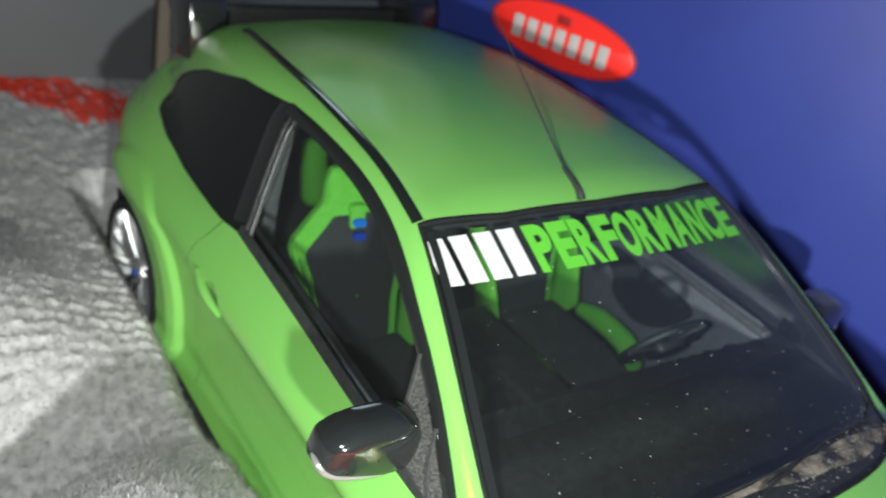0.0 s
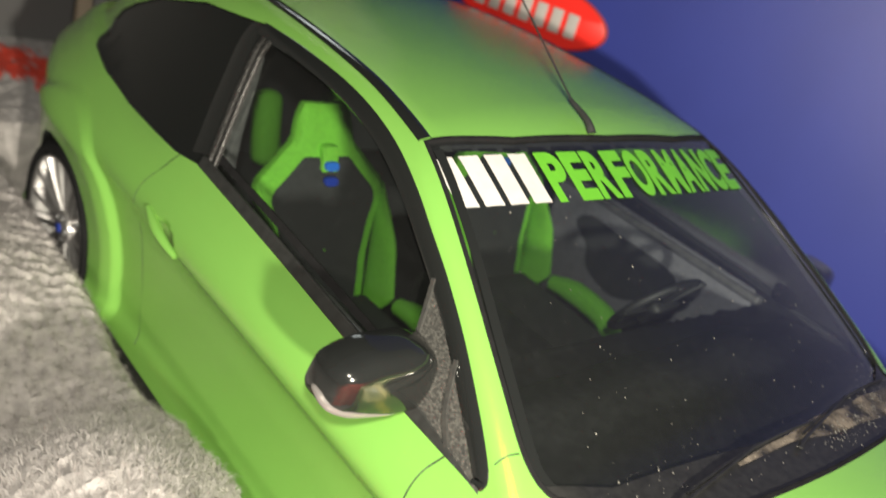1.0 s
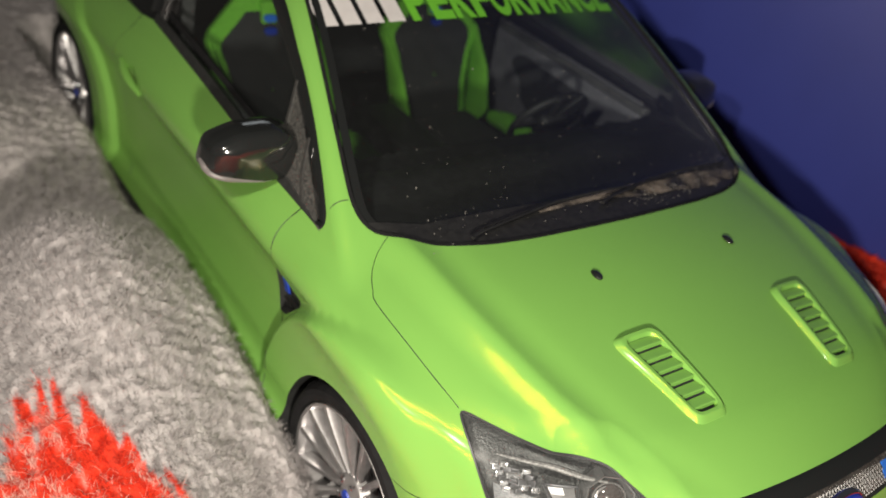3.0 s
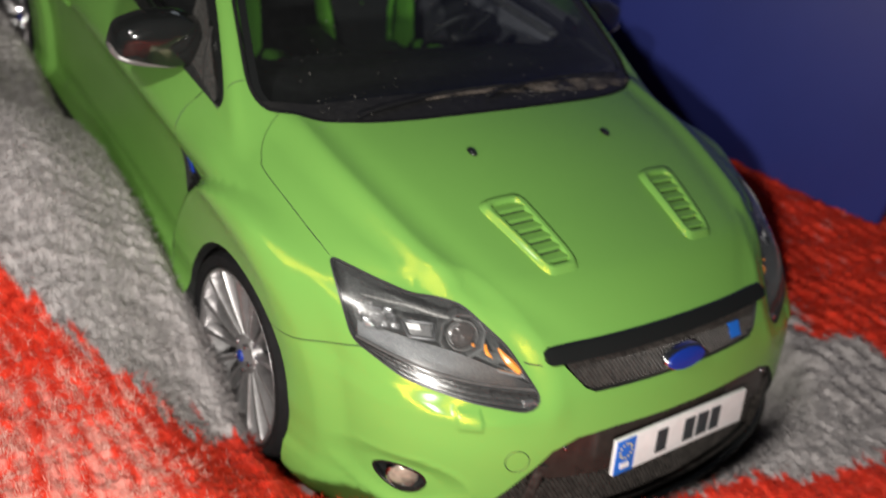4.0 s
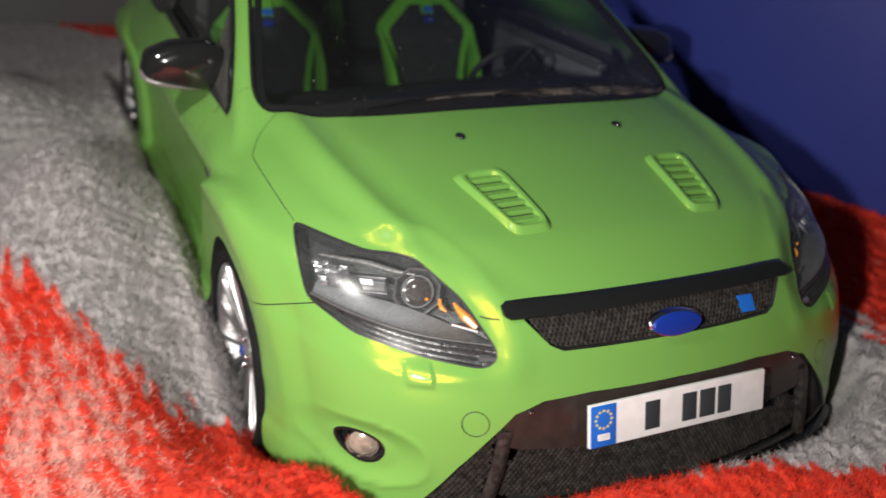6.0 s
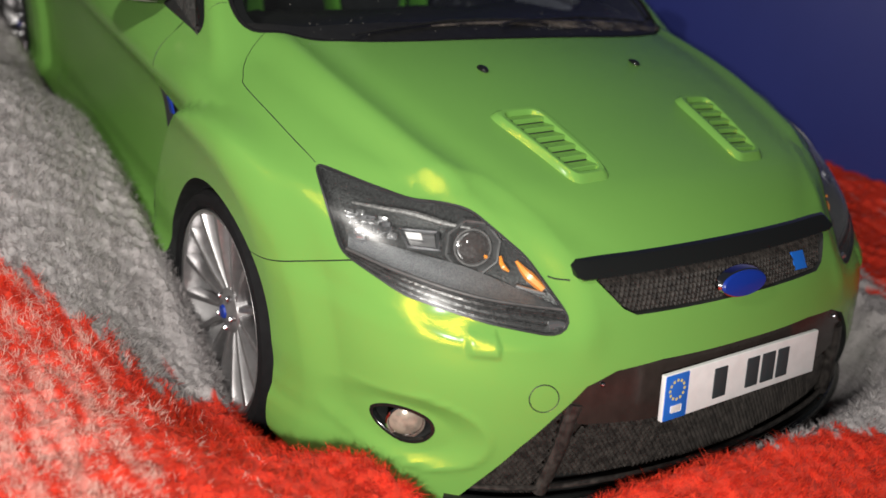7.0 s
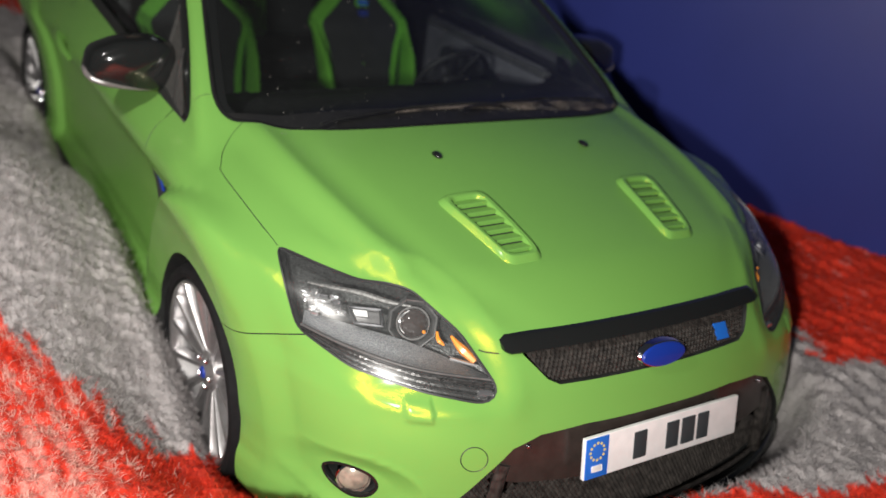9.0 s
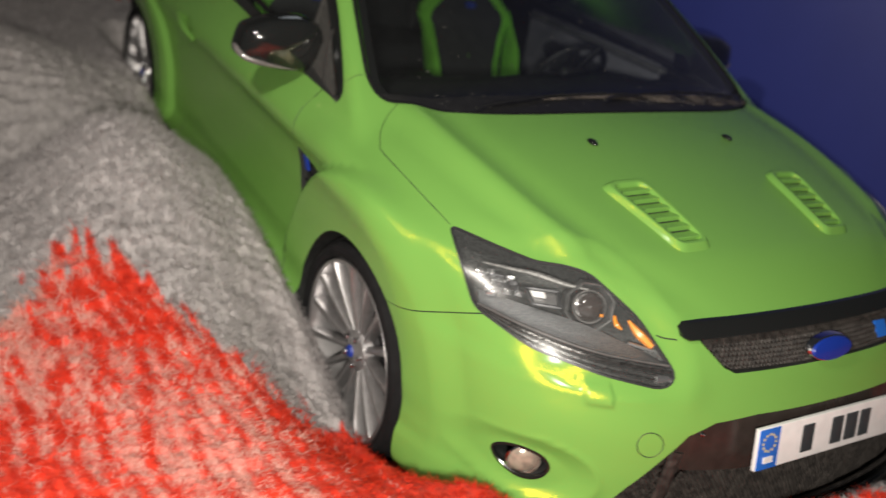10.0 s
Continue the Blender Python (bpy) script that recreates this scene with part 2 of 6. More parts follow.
# ---- the car's form: a solid given by smooth fields ----
def ramp(y, ys, vs):
    """A smooth curve through few heights."""
    ys, vs = np.array(ys, float), np.array(vs, float)
    m = np.gradient(vs, ys)
    y = np.clip(y, ys[0], ys[-1])
    k = np.clip(np.searchsorted(ys, y, side="right") - 1, 0, len(ys) - 2)
    h = ys[k + 1] - ys[k]
    u = (y - ys[k]) / h
    return ((2 * u ** 3 - 3 * u ** 2 + 1) * vs[k] + (u ** 3 - 2 * u ** 2 + u) * h * m[k]
            + (-2 * u ** 3 + 3 * u ** 2) * vs[k + 1] + (u ** 3 - u ** 2) * h * m[k + 1])


def smax(a, b, r):
    h = np.maximum(r - np.abs(a - b), 0) / r
    return np.maximum(a, b) + h * h * r * 0.25


def smin(a, b, r):
    return -smax(-a, -b, r)


def step01(a, b, v):
    u = np.clip((v - a) / (b - a), 0, 1)
    return u * u * (3 - 2 * u)


REAR_AXLE, AXLE_Z, REAR_Z = 2.52, 0.325, 0.375


def side_width(y, z):
    w = ramp(z, (0.15, 0.24, 0.29, 0.335, 0.45, 0.62, 0.755, 0.80, 0.88, 0.96, 1.03), (0.89, 0.925, 0.922, 0.887, 0.876, 0.880, 0.903, 0.921, 0.902, 0.825, 0.78))
    w = w - 0.05 * np.clip((-0.1 - y) / 0.6, 0, 2) ** 2 - 0.25 * np.clip((y - 2.5) / 0.8, 0, 2) ** 2
    w = w - 0.022 * (1 - step01(0.55, 1.0, np.hypot((y - 1.69) / 0.080, (z - 0.800) / 0.046)))
    w = w - 0.036 * step01(0.37, 0.27, z) * step01(0.0, -0.22, y)
    for yc, zc in ((0.0, AXLE_Z), (REAR_AXLE, REAR_Z)):
        r = np.hypot(y - yc, z - zc)
        soft = (1 - step01(0.44, 0.54, r)) * step01(0.9, 0.72, z)
        # the front flare has a shoulder that runs up from the sill and over the wheel
        crest = (1 - step01(0.500, 0.532, r)) * step01(1.0, 0.88, z)
        share = step01(-0.30, 0.0, y) if yc == 0 else 0.5
        w = w + (0.042 * soft + (0.048 * crest - 0.042 * soft) * share)
    return w


def hood_height(x, y):
    hc = ramp(y, (-1.0, -0.85, -0.73, -0.554, -0.29, -0.086, 0.15, 0.4, 3.2, 3.6), (0.66, 0.765, 0.805, 0.868, 0.934, 0.974, 1.005, 1.03, 1.05, 1.05))
    ax = np.abs(x)
    # a ridge that runs from the grille's corner to the windscreen pillar, with a shallow valley inside it
    xc = ramp(y, (-0.75, -0.67, -0.555, -0.395, -0.225, -0.05, 0.12, 0.4), (0.40, 0.47, 0.570, 0.627, 0.665, 0.692, 0.705, 0.72))
    on = step01(-0.80, -0.66, y) * step01(0.35, 0.15, y)
    h = hc - 0.02 * (ax / 0.5) ** 2 - 1.1 * np.clip(ax - 0.66, 0, None) ** 2 - 0.22 * (1 - on) * np.clip(ax - xc, 0, 0.14)
    h = h + on * (0.006 * np.exp(-((ax - xc + 0.02) / 0.034) ** 2) - 0.004 * np.exp(-((ax - xc + 0.095) / 0.045) ** 2))
    # the top of the front flare stands proud of the wing
    h = h + 0.045 * np.exp(-((ax - 0.935) / 0.055) ** 2) * step01(-0.34, -0.04, y) * step01(0.50, 0.24, y)
    h = h - on * (0.024 * step01(-0.040, 0.056, ax - xc) + 0.08 * np.clip(ax - xc, 0, 0.14))
    return h


def front_depth(x, z):
    ax = np.abs(x)
    f = -0.90 + 0.25 * ax ** 2 + 0.5 * ax ** 6
    f = f + ramp(z, (0.1, 0.2, 0.33, 0.45, 0.55, 0.62, 0.70, 0.78, 0.9), (0.03, -0.01, -0.015, -0.005, 0.015, 0.046, 0.090, 0.150, 0.27))
    # scoop round the fog lamp, and the ridge that runs below the headlamp and round the grille
    rho = np.hypot((ax - 0.750) / 0.118, (z - 0.398) / 0.080)
    f = f + 0.021 * (1 - step01(0.55, 1.05, rho)) - 0.003 * np.exp(-((rho - 1.04) / 0.10) ** 2)
    edge = step01(0.45, 0.56, ax) * step01(0.90, 0.78, ax)
    zl = ramp(ax, (0.40, 0.463, 0.555, 0.629, 0.706, 0.762, 0.80, 0.9), (0.636, 0.624, 0.614, 0.613, 0.623, 0.637, 0.655, 0.69))
    f = f - 0.0085 * np.exp(-np.sqrt((z - zl) ** 2 + 8e-5) / 0.018) * edge
    f = f - 0.007 * step01(0.606, 0.620, ax) * step01(0.674, 0.660, ax) * step01(0.586, 0.602, z) * step01(0.646, 0.632, z)
    f = f - 0.008 * np.exp(-((ax - 0.440) / 0.045) ** 2 - ((z - 0.640) / 0.048) ** 2)
    return f


def screen_height(x, y):
    return 0.880 + 0.54 * y - 0.13 * x ** 2 - 0.09 * (y - 0.6) ** 2


def roof_height(x, y):
    return ramp(y, (0.6, 0.95, 1.3, 1.7, 2.2, 2.7, 3.0), (1.37, 1.425, 1.462, 1.475, 1.46, 1.39, 1.32)) - 0.11 * np.abs(x / 0.6) ** 2.2 * 0.5


def green_width(y, z):
    return 0.815 - 0.44 * (z - 1.0) - 0.13 * np.clip((y - 1.8) / 1.0, 0, 2) ** 2 - 0.02 * np.clip((1.0 - y), 0, 1)


def inside_polygon(px, py, poly):
    poly = np.asarray(poly)
    res = np.zeros(np.shape(px), bool)
    n = len(poly)
    for i in range(n):
        (x1, y1), (x2, y2) = poly[i], poly[(i + 1) % n]
        hit = ((y1 > py) != (y2 > py)) & (px < (x2 - x1) * (py - y1) / (y2 - y1 + 1e-12) + x1)
        res ^= hit
    return res


ROLL = 0.012
LAMP_EDGE = ((0.84, -0.18), (0.803, -0.246), (0.74, -0.37), (0.676, -0.45), (0.62, -0.47), (0.564, -0.503), (0.50, -0.64), (0.459, -0.775), (0.44, -0.90))


def lamp_roll(ax, y):
    """How far the skin turns in along the upper edge of the headlamp, 0 to 1."""
    best = np.full(np.shape(ax), 9.0)
    for (x1, y1), (x2, y2) in zip(LAMP_EDGE[:-1], LAMP_EDGE[1:]):
        dx, dy = x2 - x1, y2 - y1
        u = np.clip(((ax - x1) * dx + (y - y1) * dy) / (dx * dx + dy * dy), 0, 1)
        best = np.minimum(best, np.hypot(ax - x1 - u * dx, y - y1 - u * dy))
    side = np.where(inside_polygon(ax, y, LAMP_EDGE + ((1.4, -0.90), (1.4, -0.18))), 1, -1)
    return step01(0.058, -0.004, -best * side) * step01(-0.20, -0.46, y) * step01(-0.86, -0.74, y)


def form(x, y, z):
    ax = np.abs(x)
    lower = smax(ax - side_width(y, z), 0.8 * (z - hood_height(x, y)), 0.07)
    lower = smax(lower, front_depth(x, z) - y, 0.10) + ROLL * lamp_roll(ax, y) * step01(0.60, 0.66, z)
    lower = smax(lower, y - (3.36 - 0.12 * ax ** 2 - 0.10 * np.clip(z - 0.6, 0, 1)), 0.10)
    lower = smax(lower, 0.17 - z, 0.05)
    upper = smax(ax - green_width(y, z), z - roof_height(x, y), 0.10)
    upper = smax(upper, 0.85 * (z - screen_height(x, y)), 0.03)
    upper = smax(upper, 0.5 * (z - (1.26 - 1.15 * (y - 2.88))), 0.05)
    upper = smax(upper, 0.85 - z, 0.02)
    return smin(lower, upper, 0.02)


def solve(o, d, level=0.0, far=2.2, field=None):
    """How far along d from o (inside) the field reaches the level."""
    field = field or form
    lo, hi = np.zeros(o.shape[:-1]), np.full(o.shape[:-1], far)
    for _ in range(26):
        mid = (lo + hi) / 2
        q = o + d * mid[..., None]
        inside = field(q[..., 0], q[..., 1], q[..., 2]) < level
        lo, hi = np.where(inside, mid, lo), np.where(inside, hi, mid)
    return o + d * lo[..., None]


def on_side(y, z, sign=-1, level=0.0):
    y, z = np.asarray(y, float), np.asarray(z, float)
    o = np.stack([np.zeros_like(y), y, z], -1)
    return solve(o, np.broadcast_to([sign * 1.0, 0, 0], o.shape), level)


def on_top(x, y, level=0.0):
    x, y = np.asarray(x, float), np.asarray(y, float)
    o = np.stack([x, y, np.full_like(x, 0.5)], -1)
    return solve(o, np.broadcast_to([0.0, 0, 1], o.shape), level)


def on_front(x, z, level=0.0):
    x, z = np.asarray(x, float), np.asarray(z, float)
    o = np.stack([x, np.full_like(x, 0.2), z], -1)
    return solve(o, np.broadcast_to([0.0, -1, 0], o.shape), level)


def shell(level=0.0, fine=1.0, y0=0.0, y1=2.6, zc=0.62, field=None):
    """The closed surface of the form, as rings from the nose to the tail."""
    nt, step = int(175 * fine), 0.0110 / fine
    s = np.linspace(0, 1, nt)
    w, hu, hd = 0.92, 0.42, 0.44
    total = w + hu + hd + w
    q = s * total
    bx = np.where(q < w, q, np.where(q < w + hu + hd, w, total - q))
    bz = np.where(q < w, hu, np.where(q < w + hu + hd, hu - (q - w), -hd))
    ring = np.concatenate([np.stack([bx, bz], 1), np.stack([-bx[-2:0:-1], bz[-2:0:-1]], 1)])
    rows = []
    nf, nb = int(0.9 / step), int(0.9 / step / 2)
    for a, b in [(k / nf, 0.9) for k in range(1, nf)] + [(1, 0.9 - 0.9 * k / nf) for k in range(nf)]:
        o = np.broadcast_to([0, y0, zc], (len(ring), 3))
        rows.append((o, np.stack([ring[:, 0] * a, np.full(len(ring), -b), ring[:, 1] * a], 1)))
    ny = int((y1 - y0) / step)
    for k in range(ny + 1):
        o = np.broadcast_to([0, y0 + (y1 - y0) * k / ny, zc], (len(ring), 3))
        rows.append((o, np.stack([ring[:, 0], np.zeros(len(ring)), ring[:, 1]], 1)))
    for a, b in [(1, 0.9 * k / nb) for k in range(1, nb + 1)] + [(1 - k / nb, 0.9) for k in range(1, nb)]:
        o = np.broadcast_to([0, y1, zc], (len(ring), 3))
        rows.append((o, np.stack([ring[:, 0] * a, np.full(len(ring), b), ring[:, 1] * a], 1)))
    o = np.array([r[0] for r in rows])
    d = np.array([r[1] for r in rows])
    d = d / np.linalg.norm(d, axis=-1, keepdims=True)
    pts = solve(o, d, level, 2.2, field)
    tip = solve(np.array([[0, y0, zc]]), np.array([[0, -1.0, 0]]), level, 2.2, field)[0]
    tail = solve(np.array([[0, y1, zc]]), np.array([[0, 1.0, 0]]), level, 2.2, field)[0]
    n, m = pts.shape[:2]
    verts = np.vstack([pts.reshape(-1, 3), tip, tail])
    i, j = np.meshgrid(np.arange(n - 1), np.arange(m), indexing="ij")
    j2 = (j + 1) % m
    quads = np.stack([i * m + j, i * m + j2, (i + 1) * m + j2, (i + 1) * m + j], -1).reshape(-1, 4)
    faces = quads.tolist()
    faces += [(n * m, (k + 1) % m, k) for k in range(m)]
    faces += [(n * m + 1, (n - 1) * m + k, (n - 1) * m + (k + 1) % m) for k in range(m)]
    me = bpy.data.meshes.new("shell")
    me.from_pydata(verts.tolist(), [], faces)
    return me


def prism(outline, near, far):
    """A closed solid between two matching loops of 3D points: outline moved by near and by far."""
    o = np.asarray(outline, float)
    bm = grid(np.stack([o + np.array(near), o + np.array(far)], 0), False, True)
    bm.verts.ensure_lookup_table()
    n = len(o)
    bm.faces.new([bm.verts[i] for i in range(n)])
    bm.faces.new([bm.verts[n + i] for i in range(n)][::-1])
    bmesh.ops.recalc_face_normals(bm, faces=bm.faces)
    return bm


def cut(me, tools, how="DIFFERENCE"):
    """Takes the tools (bmeshes) out of a mesh, one by one."""
    ob = new("blank", me)
    extra = []
    for k, bm in enumerate(tools):
        bmesh.ops.triangulate(bm, faces=[f for f in bm.faces if len(f.verts) > 4])
        bmesh.ops.recalc_face_normals(bm, faces=bm.faces)
        t = bpy.data.meshes.new("tool")
        bm.to_mesh(t)
        bm.free()
        to = new("tool", t)
        extra.append(to)
        mod = ob.modifiers.new("cut", "BOOLEAN")
        mod.operation, mod.object, mod.solver = how, to, "MANIFOLD"
    bpy.context.view_layer.update()
    out = bpy.data.meshes.new_from_object(ob.evaluated_get(bpy.context.evaluated_depsgraph_get()))
    for o in (ob, *extra):
        old = o.data
        bpy.data.objects.remove(o)
        bpy.data.meshes.remove(old)
    return out


def on_ray(points, d, level=0.0, back=0.3):
    p = np.asarray(points, float)
    d = np.array(d, float) / np.linalg.norm(d)
    return solve(p - d * back, np.broadcast_to(d, p.shape), level, 0.9)


from mathutils.geometry import delaunay_2d_cdt


def patch(loop, d, level=0.0, step=0.02, field=True, holes=()):
    """A smooth skin inside a loop of 3D points, laid on the form along d."""
    d = Vector(d).normalized()
    e1 = d.orthogonal().normalized()
    e2 = d.cross(e1)
    E = np.array([e1, e2])
    L = np.asarray(loop, float)
    uv = L @ E.T
    lo, hi = uv.min(0), uv.max(0)
    gu, gv = np.meshgrid(np.arange(lo[0], hi[0], step), np.arange(lo[1], hi[1], step))
    gu, gv = gu.ravel(), gv.ravel()
    keep = inside_polygon(gu, gv, uv)
    near = np.min(np.hypot(gu[:, None] - uv[None, :, 0], gv[:, None] - uv[None, :, 1]), 1)
    keep &= near > step * 0.4
    pts = np.vstack([uv, np.stack([gu[keep], gv[keep]], 1)])
    n = len(uv)
    vs, _, fs, _, _, _ = delaunay_2d_cdt([Vector(p) for p in pts], [(i, (i + 1) % n) for i in range(n)], [list(range(n))], 1, 1e-5)
    base = L.mean(0)
    h = base @ np.array(d)
    p3 = np.array([(E.T @ np.array(v)) + np.array(d) * h for v in vs])
    if field:
        p3 = on_ray(p3, d, level, 0.35)
    else:
        # keep a free-standing loop's own depth
        w = np.exp(-((np.array([list(v) for v in vs])[:, None, :] - uv[None]) ** 2).sum(-1) / 0.01) + 1e-9
        depth = (w * (L @ np.array(d))[None]).sum(1) / w.sum(1)
        p3 = p3 + np.array(d)[None] * (depth - h + level)[:, None]
    bm = bmesh.new()
    bv = [bm.verts.new(p) for p in p3]
    for f in fs:
        bm.faces.new([bv[i] for i in f])
    bm.normal_update()
    if sum((f.normal.dot(d) * f.calc_area() for f in bm.faces)) < 0:
        bmesh.ops.reverse_faces(bm, faces=bm.faces)
    return bm


def thick(bm, depth):
    """Gives a skin some thickness, downwards along its normals."""
    bmesh.ops.solidify(bm, geom=bm.faces[:], thickness=depth)
    return bm


def empty(name, parent=None):
    ob = new(name)
    ob.empty_display_size = 0.02
    if parent:
        ob.parent = parent
    return ob


# ---- outlines of the car, right-hand side ----
SCREEN_HALF = [(0.0, 1.02), (0.35, 1.035), (0.60, 1.083), (0.66, 0.82), (0.715, 0.58), (0.758, 0.38), (0.757, 0.335), (0.735, 0.285), (0.682, 0.229), (0.608, 0.17), (0.488, 0.122), (0.336, 0.097), (0.154, 0.085), (0.0, 0.081)]
SCREEN = dense([(-x, y) for x, y in SCREEN_HALF] + [(x, y) for x, y in SCREEN_HALF[-2:0:-1]], 0.02)
for _ in range(6):
    SCREEN = np.where(SCREEN[:, 1:] < 0.9, 0.25 * np.roll(SCREEN, 1, 0) + 0.5 * SCREEN + 0.25 * np.roll(SCREEN, -1, 0), SCREEN)
TOP_EDGE = [(0.40, 0.925), (0.43, 0.975), (0.61, 1.098), (0.75, 1.180), (0.865, 1.238), (1.01, 1.304), (1.18, 1.355), (1.39, 1.386), (1.65, 1.396), (1.86, 1.393)]
QUARTER = [(1.745, 0.998), (1.86, 1.393), (2.20, 1.345), (2.54, 1.246), (2.72, 1.170), (2.83, 1.110), (2.87, 1.06), (2.85, 1.02), (2.76, 0.990), (2.54, 0.970), (2.28, 0.962), (1.88, 0.978)]
WINDOW = dense(TOP_EDGE + QUARTER[2:] + [(1.745, 0.998), (1.2, 0.98), (0.8, 0.955)], 0.03)
LAMP_WAY = (-0.5, -0.75, 0.43)
LAMP = [(-0.803, -0.246, 0.831), (-0.74, -0.37, 0.828), (-0.676, -0.45, 0.818), (-0.62, -0.47, 0.815), (-0.564, -0.503, 0.806), (-0.50, -0.64, 0.75),
        (-0.459, -0.775, 0.662), (-0.475, -0.785, 0.645), (-0.506, -0.778, 0.637), (-0.62, -0.70, 0.648), (-0.75, -0.58, 0.672), (-0.829, -0.447, 0.715), (-0.82, -0.35, 0.78)]
LAMP = dense(LAMP, 0.014)
for _ in range(3):
    LAMP = 0.25 * np.roll(LAMP, 1, 0) + 0.5 * LAMP + 0.25 * np.roll(LAMP, -1, 0)
GRILLE_HALF = [(0.0, 0.752), (0.30, 0.747), (0.392, 0.740), (0.384, 0.725), (0.338, 0.678), (0.308, 0.665), (0.15, 0.667), (0.0, 0.668)]
GRILLE = dense([(-x, z) for x, z in GRILLE_HALF] + [(x, z) for x, z in GRILLE_HALF[-2:0:-1]], 0.03)
INTAKE_HALF = [(0.0, 0.577), (0.25, 0.574), (0.37, 0.563), (0.440, 0.536), (0.50, 0.475), (0.568, 0.400), (0.64, 0.30), (0.675, 0.245), (0.675, 0.22), (0.0, 0.21)]
INTAKE = dense([(-x, z) for x, z in INTAKE_HALF] + [(x, z) for x, z in INTAKE_HALF[-2:0:-1]], 0.03)
FOG = [(-0.799, 0.408), (-0.782, 0.430), (-0.752, 0.437), (-0.722, 0.427), (-0.711, 0.402), (-0.726, 0.372), (-0.757, 0.360), (-0.788, 0.378)]
GILL = dense([(0.505, 0.757), (0.498, 0.602), (0.465, 0.606), (0.345, 0.722), (0.36, 0.738)], 0.02)
FOG_WAY = (-0.5, -0.85, 0.0)


def ring_cut(y, x0, x1, r, z=AXLE_Z):
    bm = bmesh.new()
    made = bmesh.ops.create_cone(bm, cap_ends=True, segments=72, radius1=r, radius2=r, depth=x1 - x0)
    bmesh.ops.transform(bm, matrix=Matrix.Translation(((x0 + x1) / 2, y, z + 0.01)) @ Matrix.Rotation(radians(90), 4, "Y"), verts=bm.verts)
    return bm


def cabin_field(x, y, z):
    f = np.maximum(form(x, y, z) + 0.035, np.minimum(0.89 - z, 0.80 - y))
    return np.maximum(np.maximum(f, 0.40 - z), y - 2.95)


def seam(points, r=0.0029):
    return tube(points, r, 4)


def side_seam(pts, sign, r=0.0029, n=60):
    p = spline(pts, n)
    q = on_side(p[:, 0], p[:, 1], sign, -0.0012)
    return seam(q, r)


BUMPER_SEAM = [(-0.17, 0.598), (-0.30, 0.632), (-0.47, 0.705)]
DOOR_FRONT = [(0.512, 0.932), (0.527, 0.885), (0.512, 0.82), (0.501, 0.775), (0.485, 0.60), (0.475, 0.34)]
DOOR_REAR = [(1.84, 1.0), (1.885, 0.93), (1.90, 0.84), (1.87, 0.6), (1.82, 0.33)]
HOOD_SIDE = [(0.712, 0.258), (0.752, 0.236), (0.787, 0.198), (0.81, 0.15), (0.822, 0.10), (0.815, -0.10), (0.803, -0.25)]


def normals_at(p):
    e = 1e-3
    p = np.asarray(p, float)
    g = np.stack([form(*(p + np.eye(3)[k] * e).T) - form(*(p - np.eye(3)[k] * e).T) for k in range(3)], -1)
    return g / np.linalg.norm(g, axis=-1, keepdims=True)


